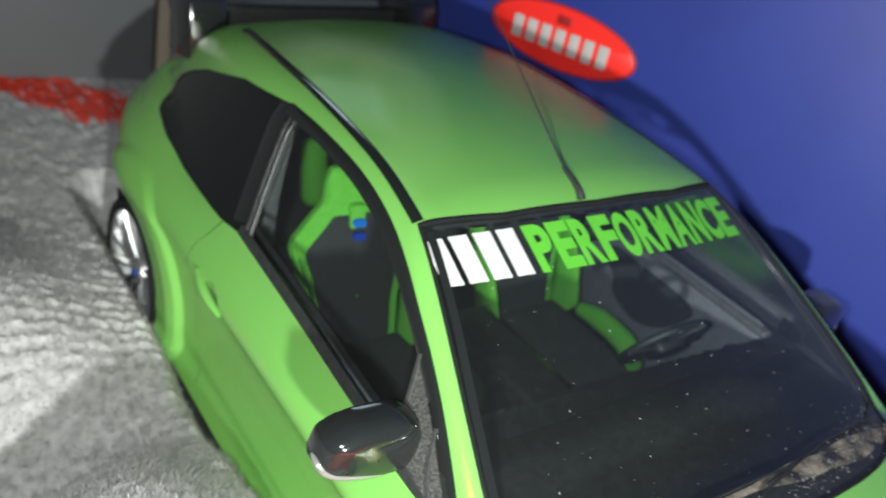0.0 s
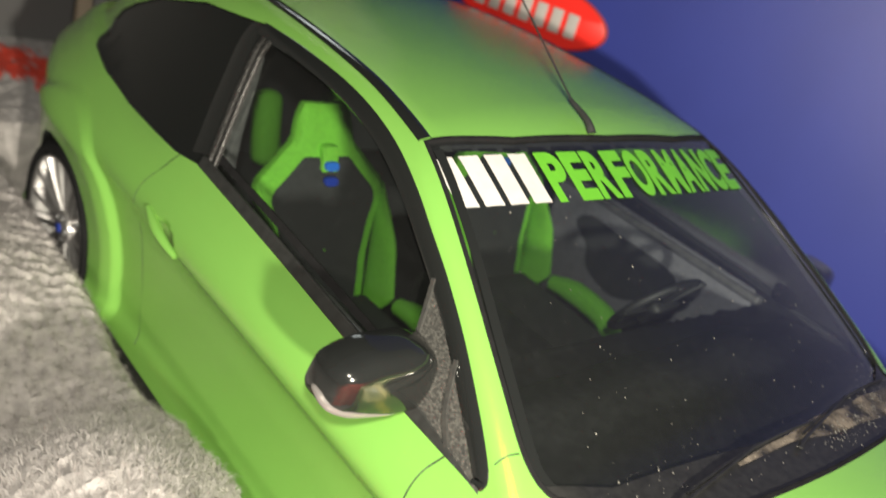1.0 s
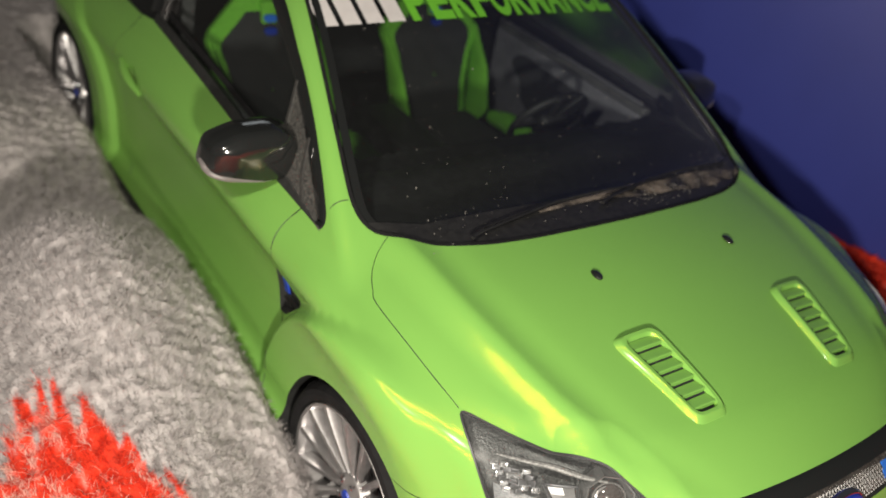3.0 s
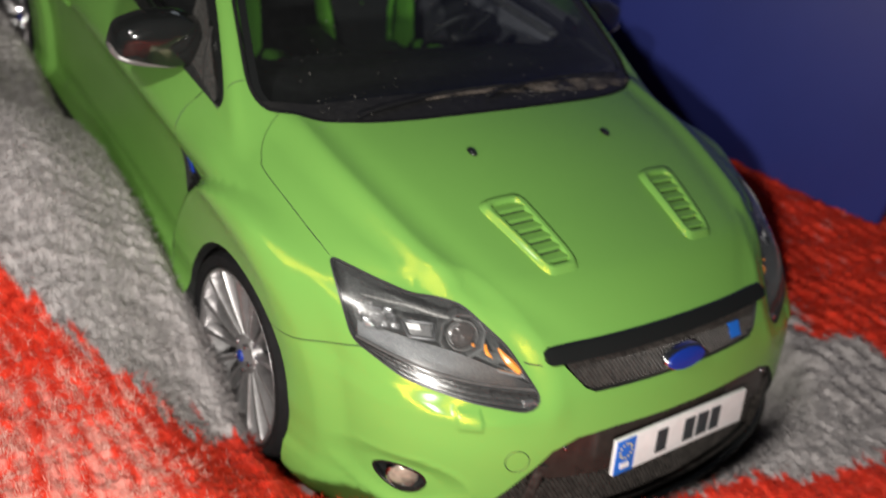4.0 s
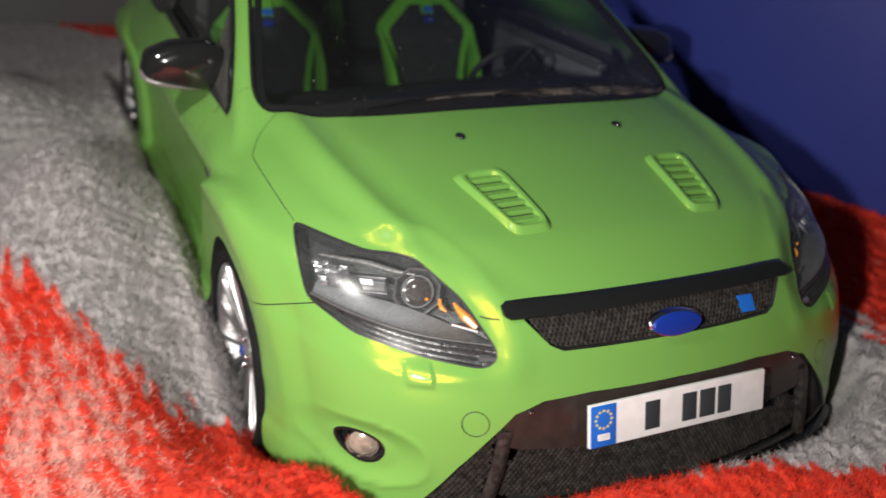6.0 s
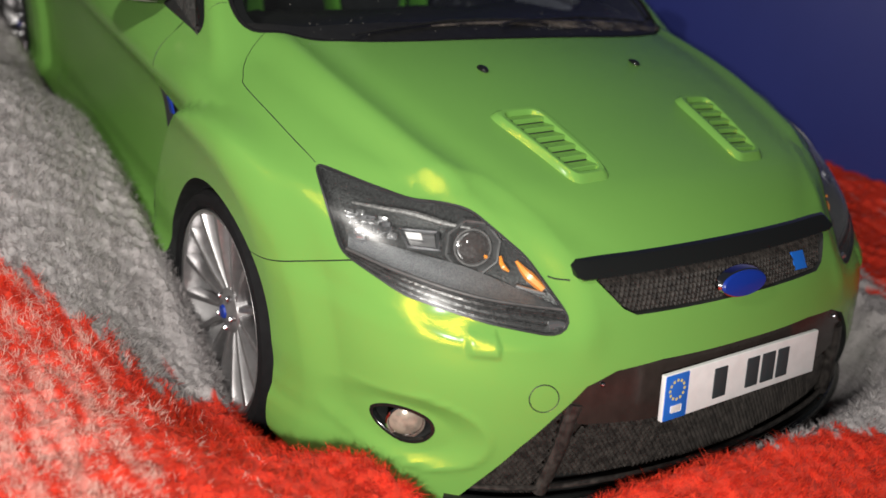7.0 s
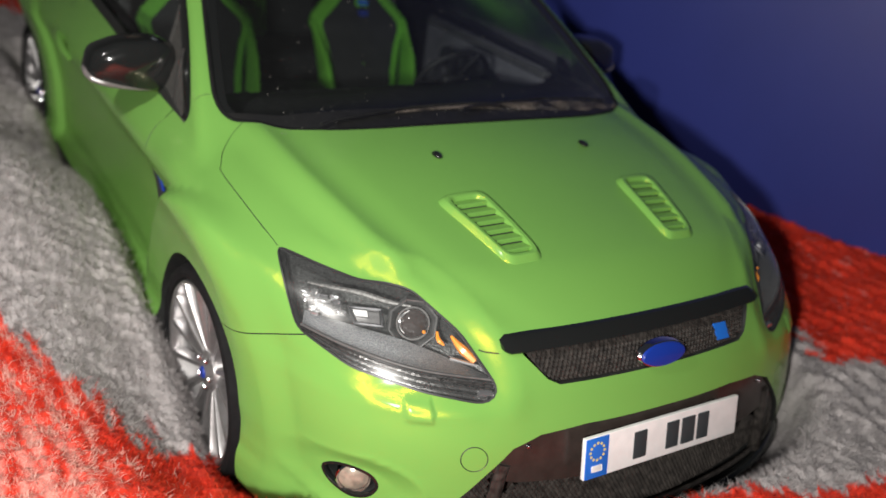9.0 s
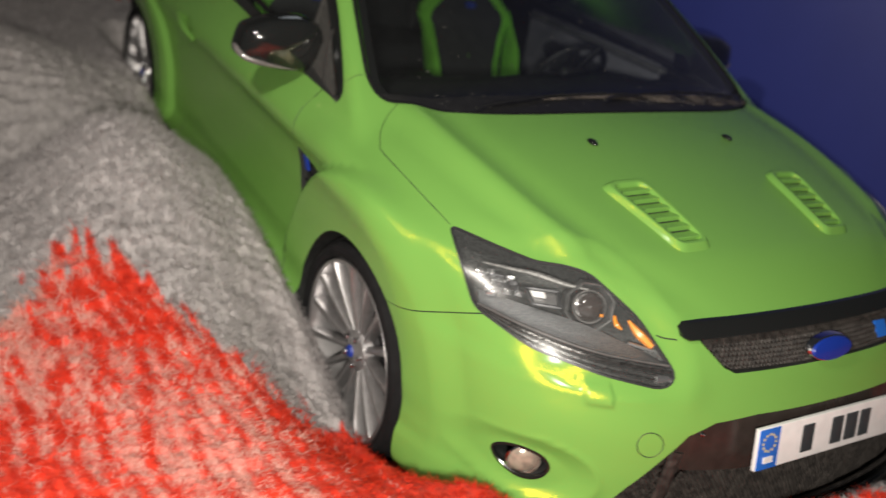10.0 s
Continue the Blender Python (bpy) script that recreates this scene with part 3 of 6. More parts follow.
def build_body(car):
    tools = [ring_cut(0.0, -1.2, -0.62, 0.337), ring_cut(0.0, 0.62, 1.2, 0.337), ring_cut(REAR_AXLE, -1.2, -0.62, 0.345, REAR_Z), ring_cut(REAR_AXLE, 0.62, 1.2, 0.345, REAR_Z)]
    for sign in (-1, 1):
        tools.append(box(bmesh.new(), (sign * 0.91, 0.0, AXLE_Z - 0.165), (0.58, 0.672, 0.35)))
    cab = bmesh.new()
    cab.from_mesh(shell(0.0, 0.45, 1.2, 2.4, 1.0, cabin_field))
    tools.append(cab)
    s = on_top(SCREEN[:, 0], SCREEN[:, 1])
    tools.append(prism(s, (0, 0, -0.15), (0, 0, 0.3)))
    for sign in (-1, 1):
        w = on_side(WINDOW[:, 0], WINDOW[:, 1], sign)
        tools.append(prism(w, (-sign * 0.075, 0, 0), (sign * 0.3, 0, 0)))
        m = np.array([-sign * 1.0, 1, 1])
        h = on_ray(LAMP, LAMP_WAY) * m
        d = np.array(LAMP_WAY) * m
        tools.append(prism(h, -d * 0.16, d * 0.2))
        f = closed_spline(FOG, 40)
        f = on_front(f[:, 0], f[:, 1]) * m
        d = np.array(FOG_WAY) * m
        tools.append(prism(f, -d * 0.10, d * 0.1))
    for outline, deep in ((GRILLE, 0.08), (INTAKE, 0.10)):
        g = on_front(outline[:, 0], outline[:, 1])
        tools.append(prism(g, (0, deep, 0), (0, -0.2, 0)))
    for sign in (-1, 1):
        tools.append(side_seam(BUMPER_SEAM, sign, 0.0022))
        tools.append(side_seam(DOOR_FRONT, sign))
        tools.append(side_seam(DOOR_REAR, sign))
        tools.append(side_seam([(1.60, 0.790), (1.0, 0.777), (0.52, 0.762)], sign, 0.0024))
        g = on_side(GILL[:, 0], GILL[:, 1], sign)
        tools.append(prism(g, (-sign * 0.03, 0, 0), (sign * 0.1, 0, 0)))
        a = np.linspace(0, 2 * np.pi, 24, endpoint=False)
        r = on_front(sign * (0.529 + 0.03 * np.cos(a)), 0.513 + 0.03 * np.sin(a), -0.0008)
        tools.append(tube(r, 0.0019, 4, True, up=(0, 1, 0)))
        h = spline(HOOD_SIDE, 50)
        tools.append(seam(on_top(-sign * h[:, 0], h[:, 1], -0.0012), 0.0023))
        h = spline([(0.808, 0.408), (0.785, 0.401), (0.762, 0.394)], 12)
        tools.append(seam(on_top(sign * h[:, 0], h[:, 1], -0.0010), 0.0024))
        h = spline([(-0.496, -0.678), (-0.470, -0.702), (-0.440, -0.722)], 10)
        tools.append(seam(on_top(sign * -h[:, 0], h[:, 1]), 0.0024))
    me = cut(shell(), tools)
    n = len(me.polygons)
    c = np.empty(n * 3)
    me.polygons.foreach_get("center", c)
    c = c.reshape(-1, 3)
    x, y, z = c.T
    v = np.empty(len(me.vertices) * 3)
    me.vertices.foreach_get("co", v)
    v = v.reshape(-1, 3)
    lv, ls = np.empty(len(me.loops), np.int32), np.empty(n, np.int32)
    me.loops.foreach_get("vertex_index", lv)
    me.polygons.foreach_get("loop_start", ls)
    depth = np.minimum.reduceat(form(*v.T)[lv], ls)
    kind = np.zeros(n, int)
    line = ramp(-y, (0.17, 0.30, 0.47, 0.60, 0.708, 0.76, 1.0), (0.598, 0.632, 0.705, 0.715, 0.726, 0.737, 0.745))
    kind[(y < -0.17) & (z < line)] = 1
    hood = dense([(-a, b) for a, b in HOOD_SIDE] + [(-0.83, -0.30), (-0.70, -0.50), (-0.60, -0.56), (-0.50, -0.74), (-0.44, -0.95), (0.44, -0.95), (0.50, -0.74), (0.60, -0.56), (0.70, -0.50), (0.83, -0.30)] + [(a, b) for a, b in HOOD_SIDE[::-1]])
    kind[inside_polygon(x, y, hood) & (z > 0.7) & (kind == 0) & (y < 0.3)] = 2
    door = dense(DOOR_FRONT + DOOR_REAR[::-1])
    din = inside_polygon(y, z, door) & (np.abs(x) > 0.6)
    kind[din & (x < 0)] = 3
    kind[din & (x > 0)] = 4
    # cavity walls are black; seam grooves turn black too, as painted shade
    kind[depth < -0.0023] = 5
    kind[(z < 0.238) & (y < -0.55)] = 5
    # black below the sills stands in for the shadow gap above the rug
    kind[(z < 0.303) & (y > 0.43) & (y < 2.45)] = 5
    table = [("body_shell", PAINT, ""), ("front_bumper", PAINT, ""), ("hood", PAINT, ""), ("door", PAINT, ""), ("door", PAINT, ""), ("lining_and_shade", MATT, "matt black inner walls and underside, with shade painted in seams and below sills")]
    made = []
    for k, (name, mat, label) in enumerate(table):
        bm = bmesh.new()
        bm.from_mesh(me)
        bm.faces.ensure_lookup_table()
        bmesh.ops.delete(bm, geom=[bm.faces[i] for i in np.nonzero(kind != k)[0]], context="FACES")
        ob = part(name, bm, mat, car, label, 40)
        if k < 5:
            v = np.empty(len(ob.data.vertices) * 3)
            ob.data.vertices.foreach_get("co", v)
            ob.data.attributes.new("custom_normal", "FLOAT_VECTOR", "POINT").data.foreach_set("vector", normals_at(v.reshape(-1, 3)).astype(np.float32).ravel())
        made.append(ob)
    return made


def build_glass(car, doors):
    s = on_top(SCREEN[:, 0], SCREEN[:, 1])
    c = s.mean(0)
    part("windscreen", patch(c + (s - c) * 1.012, (0, 0, 1), -0.008, 0.03), GLASS, car, "dusty tinted windscreen", 60).visible_shadow = False
    for sign in (-1, 1):
        w = np.array(TOP_EDGE + [(1.745, 0.998), (1.2, 0.98), (0.8, 0.955)])
        w = dense(w, 0.03)
        p = on_side(w[:, 0], w[:, 1], sign)
        part("side_window", patch(p, (sign, 0, 0), -0.02, 0.04), GLASS, car, "", 60).visible_shadow = False
        w = np.array(QUARTER)
        w = dense(w, 0.03)
        p = on_side(w[:, 0], w[:, 1], sign)
        part("quarter_window", patch(p, (sign, 0, 0), -0.006, 0.04), DARK_PANE, car, "opaque black quarter window", 60)


def build_wheel(car, side, y):
    w = empty("wheel", car)
    w.location = (side * 0.905, y, AXLE_Z if y < 1 else REAR_Z)
    w.scale = (-side, 1, 1)  # the outer face looks along -x
    prof = [(0.268, 0.0), (0.273, -0.014), (0.290, -0.020), (0.304, -0.016), (0.314, 0.0), (0.320, 0.03), (0.320, 0.19), (0.31, 0.21), (0.25, 0.215), (0.235, 0.20)]
    tyre = part("tyre", lathe(prof, 72), RUBBER, w, "black rubber tyre")
    for k in range(48):
        a = 2 * math.pi * k / 48
        bm = bmesh.new()
        box(bm, (0.085, 0.320 * math.cos(a), 0.320 * math.sin(a)), (0.15, 0.006, 0.022), 0.0, Matrix.Rotation(a, 4, "X") @ Matrix.Rotation(0.35, 4, "Y"))
        if k == 0:
            tread = bm
        else:
            me = bpy.data.meshes.new("t")
            bm.to_mesh(me)
            bm.free()
            tread.from_mesh(me)
            bpy.data.meshes.remove(me)
    part("tread", tread, RUBBER, tyre, "moulded tread blocks")
    rim = part("rim", lathe([(0.268, 0.0), (0.264, -0.011), (0.256, -0.009), (0.252, 0.008), (0.247, 0.03), (0.240, 0.10), (0.23, 0.2)], 72), SILVER, w, "silver multi-spoke rim")
    part("brake_disc", lathe([(0.0, 0.09), (0.18, 0.09), (0.18, 0.11), (0.0, 0.11)], 48), DARK_METAL, w, "dark brake disc")
    part("wheel_back", lathe([(0.240, 0.13), (0.0, 0.13)], 48), MATT, w, "dark inner wheel")
    hub = part("hub", lathe([(0.0, 0.008), (0.03, 0.008), (0.045, 0.016), (0.058, 0.022), (0.066, 0.05), (0.05, 0.08)], 40), SILVER, w)
    part("centre_cap", lathe([(0.0, 0.002), (0.016, 0.003), (0.020, 0.010)], 32), BLUE, w, "blue centre cap")
    rows = []
    for r, hw, xx in ((0.05, 0.0095, 0.026), (0.09, 0.0095, 0.018), (0.14, 0.0098, 0.010), (0.19, 0.0105, 0.003), (0.238, 0.013, -0.003), (0.258, 0.017, -0.005)):
        rows.append([(xx + 0.012, r, -hw), (xx + 0.002, r, -hw * 0.7), (xx, r, -hw * 0.3), (xx, r, hw * 0.3), (xx + 0.002, r, hw * 0.7), (xx + 0.012, r, hw), (xx + 0.035, r, hw), (xx + 0.035, r, -hw)])
    for k in range(15):
        g = grid(rows, False, True)
        bmesh.ops.rotate(g, verts=g.verts, cent=(0, 0, 0), matrix=Matrix.Rotation(2 * math.pi * k / 15 + 0.1, 3, "X"))
        part("spoke", g, SILVER, rim)
    for k in range(5):
        a = 2 * math.pi * (k + 0.5) / 5
        bm = lathe([(0.0, 0.006), (0.008, 0.006), (0.010, 0.010), (0.010, 0.03)], 10)
        bmesh.ops.translate(bm, verts=bm.verts, vec=(0.0, 0.044 * math.cos(a), 0.044 * math.sin(a)))
        part("wheel_nut", bm, CHROME, hub)


def ribbon(points, normals, width, thick_=0.006, out=0.002):
    """A flat strip with rounded edges along a path on the body."""
    p, n = np.asarray(points, float), np.asarray(normals, float)
    t = np.gradient(p, axis=0)
    t /= np.linalg.norm(t, axis=1)[:, None]
    s = np.cross(n, t)
    s /= np.linalg.norm(s, axis=1)[:, None]
    w = np.broadcast_to(np.asarray(width, float), (len(p),))[:, None]
    prof = ((-0.5, -thick_), (-0.5, out * 0.3), (-0.38, out), (0.38, out), (0.5, out * 0.3), (0.5, -thick_))
    return grid(np.stack([p + s * w * a + n * b for a, b in prof], 1))


def side_strip(pts, sign, width, n=60, out=0.003, level=0.0, deep=0.008):
    q = spline(pts, n)
    p = on_side(q[:, 0], q[:, 1], sign, level)
    return ribbon(p, normals_at(p), width, deep, out)


def build_trim(car):
    """Black window frames, roof channels, mirrors, handles and side vents."""
    for sign in (-1, 1):
        top = [(y, z - 0.012) for y, z in [(0.415, 0.945)] + TOP_EDGE[1:]]
        grow = np.interp(np.linspace(0, 1, 60), (0, 0.16), (0.032, 0.044))
        part("window_frame", side_strip(top, sign, grow, out=0.004), BLACK, car, "glossy black window frame")
        belt = [(0.425, 0.930), (0.80, 0.963), (1.2, 0.988), (1.745, 1.012)]
        part("belt_moulding", side_strip(belt, sign, np.interp(np.linspace(0, 1, 60), (0, 0.2), (0.004, 0.036)), out=0.004), MATT, car, "black belt moulding")
        belt = [(0.75, 0.995), (1.2, 1.022), (1.72, 1.045)]
        part("window_seal", side_strip(belt, sign, 0.02, out=0.0, level=-0.012), RUBBER, car, "rubber window seal")
        for dy, wide, mat in ((0.0, 0.018, STRIP), (0.032, 0.012, STRIP), (-0.06, 0.08, BLACK)):
            pil = [(1.715 - dy, 1.02), (1.765 - dy, 1.17), (1.825 - dy, 1.385)]
            part("pillar_strip", side_strip(pil, sign, wide, 20, 0.003, -0.002 if dy >= 0 else -0.006), mat, car, "dull dark pillar strip")
        # sail panel ahead of the mirror
        s = dense([(0.40, 0.925), (0.43, 0.975), (0.61, 1.098), (0.75, 1.180), (0.80, 1.20), (0.74, 1.06), (0.715, 0.955)], 0.03)
        p = on_side(s[:, 0], s[:, 1], sign)
        part("sail_panel", thick(patch(p, (sign, 0, 0), 0.001, 0.03), 0.012), DUSTY, car, "dusty black corner panel")
        part("sail_dust", patch(p, (sign, 0, 0), 0.0022, 0.03), SAIL_DUST, car, "fine pale dust", 60)
        a, b = spline([(0.715, 0.955), (0.74, 1.06), (0.79, 1.18)], 16), spline([(0.52, 0.945), (0.575, 1.0), (0.62, 1.085)], 16)
        for q in (a, b):
            pp = on_side(q[:, 0], q[:, 1], sign)
            part("sail_rib", ribbon(pp, normals_at(pp), 0.014, 0.006, 0.006), DUSTY, car)
        # roof channel
        h = spline([(0.598, 1.09), (0.565, 1.35), (0.548, 1.60), (0.535, 1.85), (0.515, 2.2), (0.46, 2.62)], 60)
        p = on_top(sign * h[:, 0], h[:, 1])
        part("roof_channel", ribbon(p, normals_at(p), 0.034, 0.01, 0.0035), BLACK, car, "black roof channel strip")
        # side vent with a small badge
        g = on_side(GILL[:, 0], GILL[:, 1], sign)
        part("side_vent", patch(g, (sign, 0, 0), -0.02, 0.03), MATT, car, "black side vent")
        for k in range(3):
            q = np.array([(0.37 + 0.035 * k, 0.715 - 0.035 * k), (0.49, 0.74 - 0.045 * k)])
            q = dense(q, 0.02, False)
            pp = on_side(q[:, 0], q[:, 1], sign, -0.012)
            part("vent_bar", tube(pp, 0.004, 6), BLACK, car)
        q = dense([(0.478, 0.735), (0.452, 0.733), (0.445, 0.695), (0.470, 0.690)], 0.02)
        part("badge", thick(patch(on_side(q[:, 0], q[:, 1], sign), (sign, 0, 0), -0.004, 0.02), 0.006), BLUE, car, "small blue badge")
        # door handle in its scoop
        ends = on_side(np.array([1.598, 1.800]), np.array([0.786, 0.838]), sign)
        u = np.linspace(0, 1, 20)
        p = ends[0] + (ends[1] - ends[0]) * u[:, None] + np.stack([sign * (0.004 + 0.010 * np.sin(np.pi * u)), 0 * u, 0 * u], 1)
        part("door_handle", tube(p, 0.010 + 0.006 * np.sin(np.pi * u), 10, flat=0.8), PAINT, car)
        build_mirror(car, sign)


def build_mirror(car, sign):
    m = empty("door_mirror", car)
    m["label"] = "glossy black door mirror"
    sp = lambda a, e: np.sign(a) * np.abs(a) ** e
    cen = np.array([-0.915, 0.715, 1.015])
    k = np.array([-sign, 1, 1])
    edge = dense([(-0.118, 0.052), (-0.04, 0.084), (0.075, 0.092), (0.125, 0.070), (0.138, 0.0), (0.120, -0.070), (0.02, -0.078), (-0.10, -0.058), (-0.138, -0.030)], 0.014)
    for _ in range(2):
        edge = 0.25 * np.roll(edge, 1, 0) + 0.5 * edge + 0.25 * np.roll(edge, -1, 0)
    ring = lambda f, y: np.stack([edge[:, 0] * f, y - 0.10 * edge[:, 0] * f, edge[:, 1] * f], 1)
    rings = [ring(f, y) + cen for f, y in ((0.02, 0.034), (0.86, 0.034), (0.95, 0.036), (1.0, 0.020), (1.0, -0.012), (0.975, -0.040), (0.925, -0.058), (0.80, -0.070), (0.50, -0.078), (0.02, -0.080))]
    part("mirror_housing", grid(np.array(rings) * k, False, True), BLACK, m)
    # light strip low on the shell, and the glass on its back
    q = spline([(-0.134, -0.006), (-0.126, -0.024), (-0.10, -0.038), (-0.03, -0.054), (0.05, -0.064)], 28)
    turn_of = lambda p: np.arctan2(p[:, 1], p[:, 0])
    order = np.argsort(turn_of(edge))
    reach = np.hypot(*q.T) / np.interp(turn_of(q), turn_of(edge)[order], np.hypot(*edge.T)[order], period=2 * np.pi)
    deep = np.interp(reach, (0.5, 0.8, 0.925, 0.975, 1.0), (-0.078, -0.070, -0.058, -0.040, -0.012))
    q = np.stack([q[:, 0], deep + 0.004 - 0.10 * q[:, 0], q[:, 1]], 1) + cen
    part("indicator_strip", tube(q * k, np.interp(np.linspace(0, 1, 28), (0, 0.15, 0.6, 1), (0.005, 0.0105, 0.010, 0.003)), 10), GREY_LENS, m, "pale indicator lens")
    a = np.linspace(0, 2 * np.pi, 28, endpoint=False)
    g = np.stack([-0.915 + 0.11 * sp(np.cos(a), 0.7), 0.758 + 0.1 * 0.11 * -sp(np.cos(a), 0.7), 1.015 + 0.07 * sp(np.sin(a), 0.7)], 1)
    part("mirror_glass", patch(g * k, (0, 1, 0), 0.0, 0.04, False), CHROME, m, "mirror glass")
    q = spline([(-0.832, 0.678, 0.958), (-0.85, 0.69, 0.957), (-0.885, 0.70, 0.962)], 10)
    part("mirror_foot", tube(q * k, 0.028, 10, flat=0.8), BLACK, m)


def build_lamp(car, sign):
    m = np.array([-sign * 1.0, 1, 1])
    lamp = empty("headlamp", car)
    lamp["label"] = "clear headlamp with dark bezel and amber indicator"
    d = np.array(LAMP_WAY) / np.linalg.norm(LAMP_WAY)
    h = on_ray(LAMP, LAMP_WAY)
    c = h.mean(0)
    part("lens", patch((c + (h - c) * 1.01) * m, d * m, -0.003, 0.02), CLEAR, lamp, "scratched clear lens", 60).visible_shadow = False
    part("bucket", patch((c + (h - c) * 1.02) * m, d * m, -0.075, 0.03), LAMP_DARK, lamp, "dark lamp bucket", 60)
    n = normals_at(h)
    ring = np.vstack([h, h[:1]])
    part("lens_edge", ribbon(ring * m, np.vstack([n, n[:1]]) * m, 0.005, 0.008, 0.0012), DARK_METAL, lamp, "dull grey lens edge")
    inward = lambda pts, deep: on_ray(np.array(pts, float), LAMP_WAY, -deep)
    # glossy stepped strips below a dull ledge along the lower edge
    ledge = spline([(-0.827, -0.460, 0.729), (-0.754, -0.573, 0.718), (-0.634, -0.686, 0.700), (-0.467, -0.773, 0.686)], 44)
    foot = spline([(-0.826, -0.470, 0.712), (-0.755, -0.588, 0.680), (-0.640, -0.695, 0.655), (-0.500, -0.781, 0.640)], 44)
    part("ledge", tube(inward(ledge, 0.004) * m, 0.0032, 8), GREY_TRIM, lamp, "dull pale ledge")
    for k in range(3):
        q = ledge + (foot - ledge) * (0.25 + 0.30 * k)
        part("lower_strip", tube(inward(q, 0.010 + 0.003 * k) * m, 0.0085, 8, flat=0.7), STRIP, lamp, "glossy black lower strip")
    q = spline([(-0.520, -0.776, 0.662), (-0.492, -0.782, 0.662), (-0.478, -0.780, 0.655)], 10)
    part("end_reflector", tube(inward(q, 0.008) * m, np.linspace(0.010, 0.005, 10), 8), FACET, lamp, "small bright end reflector")
    # bezel fold along the top
    q = spline([(-0.790, -0.400, 0.803), (-0.745, -0.455, 0.808), (-0.701, -0.498, 0.810), (-0.648, -0.550, 0.804), (-0.600, -0.570, 0.797)], 24)
    part("bezel_bar", tube(inward(q, 0.016) * m, np.interp(np.linspace(0, 1, 24), (0, 0.6, 1), (0.003, 0.008, 0.003)), 8), BEZEL, lamp, "dull grey bezel bar")
    # scratched reflector that rises behind the ledge
    low = spline([(-0.824, -0.460, 0.732), (-0.752, -0.573, 0.722), (-0.634, -0.686, 0.704), (-0.480, -0.768, 0.690)], 30)
    high = spline([(-0.815, -0.440, 0.752), (-0.745, -0.545, 0.757), (-0.640, -0.640, 0.744), (-0.540, -0.722, 0.712), (-0.488, -0.764, 0.692)], 30)
    rows = [inward(low + (high - low) * u, 0.006 + 0.034 * u ** 0.7) * m for u in np.linspace(0, 1, 7)]
    part("reflector_bowl", grid(rows), BOWL, lamp, "scratched silver reflector bowl", 60)
    g = np.random.default_rng(3)
    turn = Vector(d).to_track_quat("Z", "Y").to_matrix().to_4x4()
    for top, low, n in (((-0.798, -0.420, 0.796), (-0.793, -0.486, 0.758), 6), ((-0.766, -0.460, 0.796), (-0.762, -0.510, 0.768), 4)):
        for k in range(n):
            u = (k + 0.5) / n
            for side in (-0.011, 0.011):
                c0 = np.array(top) * (1 - u) + np.array(low) * u + np.array((side, -side * 0.6, 0))
                b = inward([c0], 0.022 + 0.006 * g.random())[0]
                bm = bmesh.new()
                box(bm, b, (0.020, 0.014, 0.010), 0.002, turn @ Matrix.Rotation(g.normal(0, 0.35), 4, "X") @ Matrix.Rotation(g.normal(0, 0.35), 4, "Y"))
                bmesh.ops.scale(bm, verts=bm.verts, vec=m)
                part("side_reflector", bm, FACET if g.random() < 0.6 else DARK_METAL, lamp, "faceted silver reflector")
    # framed square reflector
    sq = np.array([(-0.737, -0.513, 0.787), (-0.675, -0.560, 0.793), (-0.683, -0.587, 0.766), (-0.734, -0.549, 0.763)])
    loop = inward(dense(np.vstack([sq]), 0.012), 0.018)
    part("reflector_frame", tube(loop * m, 0.0042, 6, True), DARK_METAL, lamp, "dark square frame")
    c1 = sq.mean(0)
    inner = c1 + (sq - c1) * 0.82
    left = np.array([inner[0], inner[0] * 0.42 + inner[1] * 0.58, inner[3] * 0.42 + inner[2] * 0.58, inner[3]])
    part("inner_reflector", patch(inward(dense(inner, 0.012), 0.02) * m, d * m, -0.026, 0.02), SILVER, lamp, "dull square reflector")
    c2 = left.mean(0)
    left = c2 + (left - c2) * 0.9
    up = np.array([left[0], left[1], left[2] * 0.5 + left[1] * 0.5, left[3] * 0.5 + left[0] * 0.5])
    part("bright_plate", thick(patch(inward(dense(up, 0.012), 0.016) * m, d * m, -0.018, 0.02), 0.004), WHITE, lamp, "bright reflector plate")
    # projector in an angular shroud
    b = inward([(-0.618, -0.615, 0.776)], 0.045)[0]
    place = Matrix.Translation(b) @ Vector(d).to_track_quat("X", "Z").to_matrix().to_4x4()
    for name, prof, n, mat, label in (("projector_ring", [(0.033, 0.004), (0.036, 0.012), (0.040, 0.012), (0.043, -0.02)], 36, RING, "dull dark projector ring"),
                                      ("projector", [(0.0, 0.022), (0.012, 0.020), (0.024, 0.014), (0.033, 0.004), (0.038, -0.02)], 36, PROJECTOR, "round glass projector"),
                                      ("projector_shroud", [(0.043, -0.02), (0.050, 0.006), (0.056, 0.020), (0.060, 0.022), (0.063, 0.012), (0.066, -0.03)], 8, GREY_TRIM, "angular dark shroud")):
        bm = lathe(prof, n)
        bmesh.ops.transform(bm, matrix=place @ Matrix.Rotation(0.39, 4, "X"), verts=bm.verts)
        bmesh.ops.scale(bm, verts=bm.verts, vec=m)
        part(name, bm, mat, lamp, label, 25)
    # silver crescent added as the highlight on one side of the projector's rim
    side = Vector((-0.84, 0.54, 0.12))
    turn = [math.radians(v) for v in np.linspace(-62, 62, 18)]
    across = (side - Vector(d) * side.dot(Vector(d))).normalized()
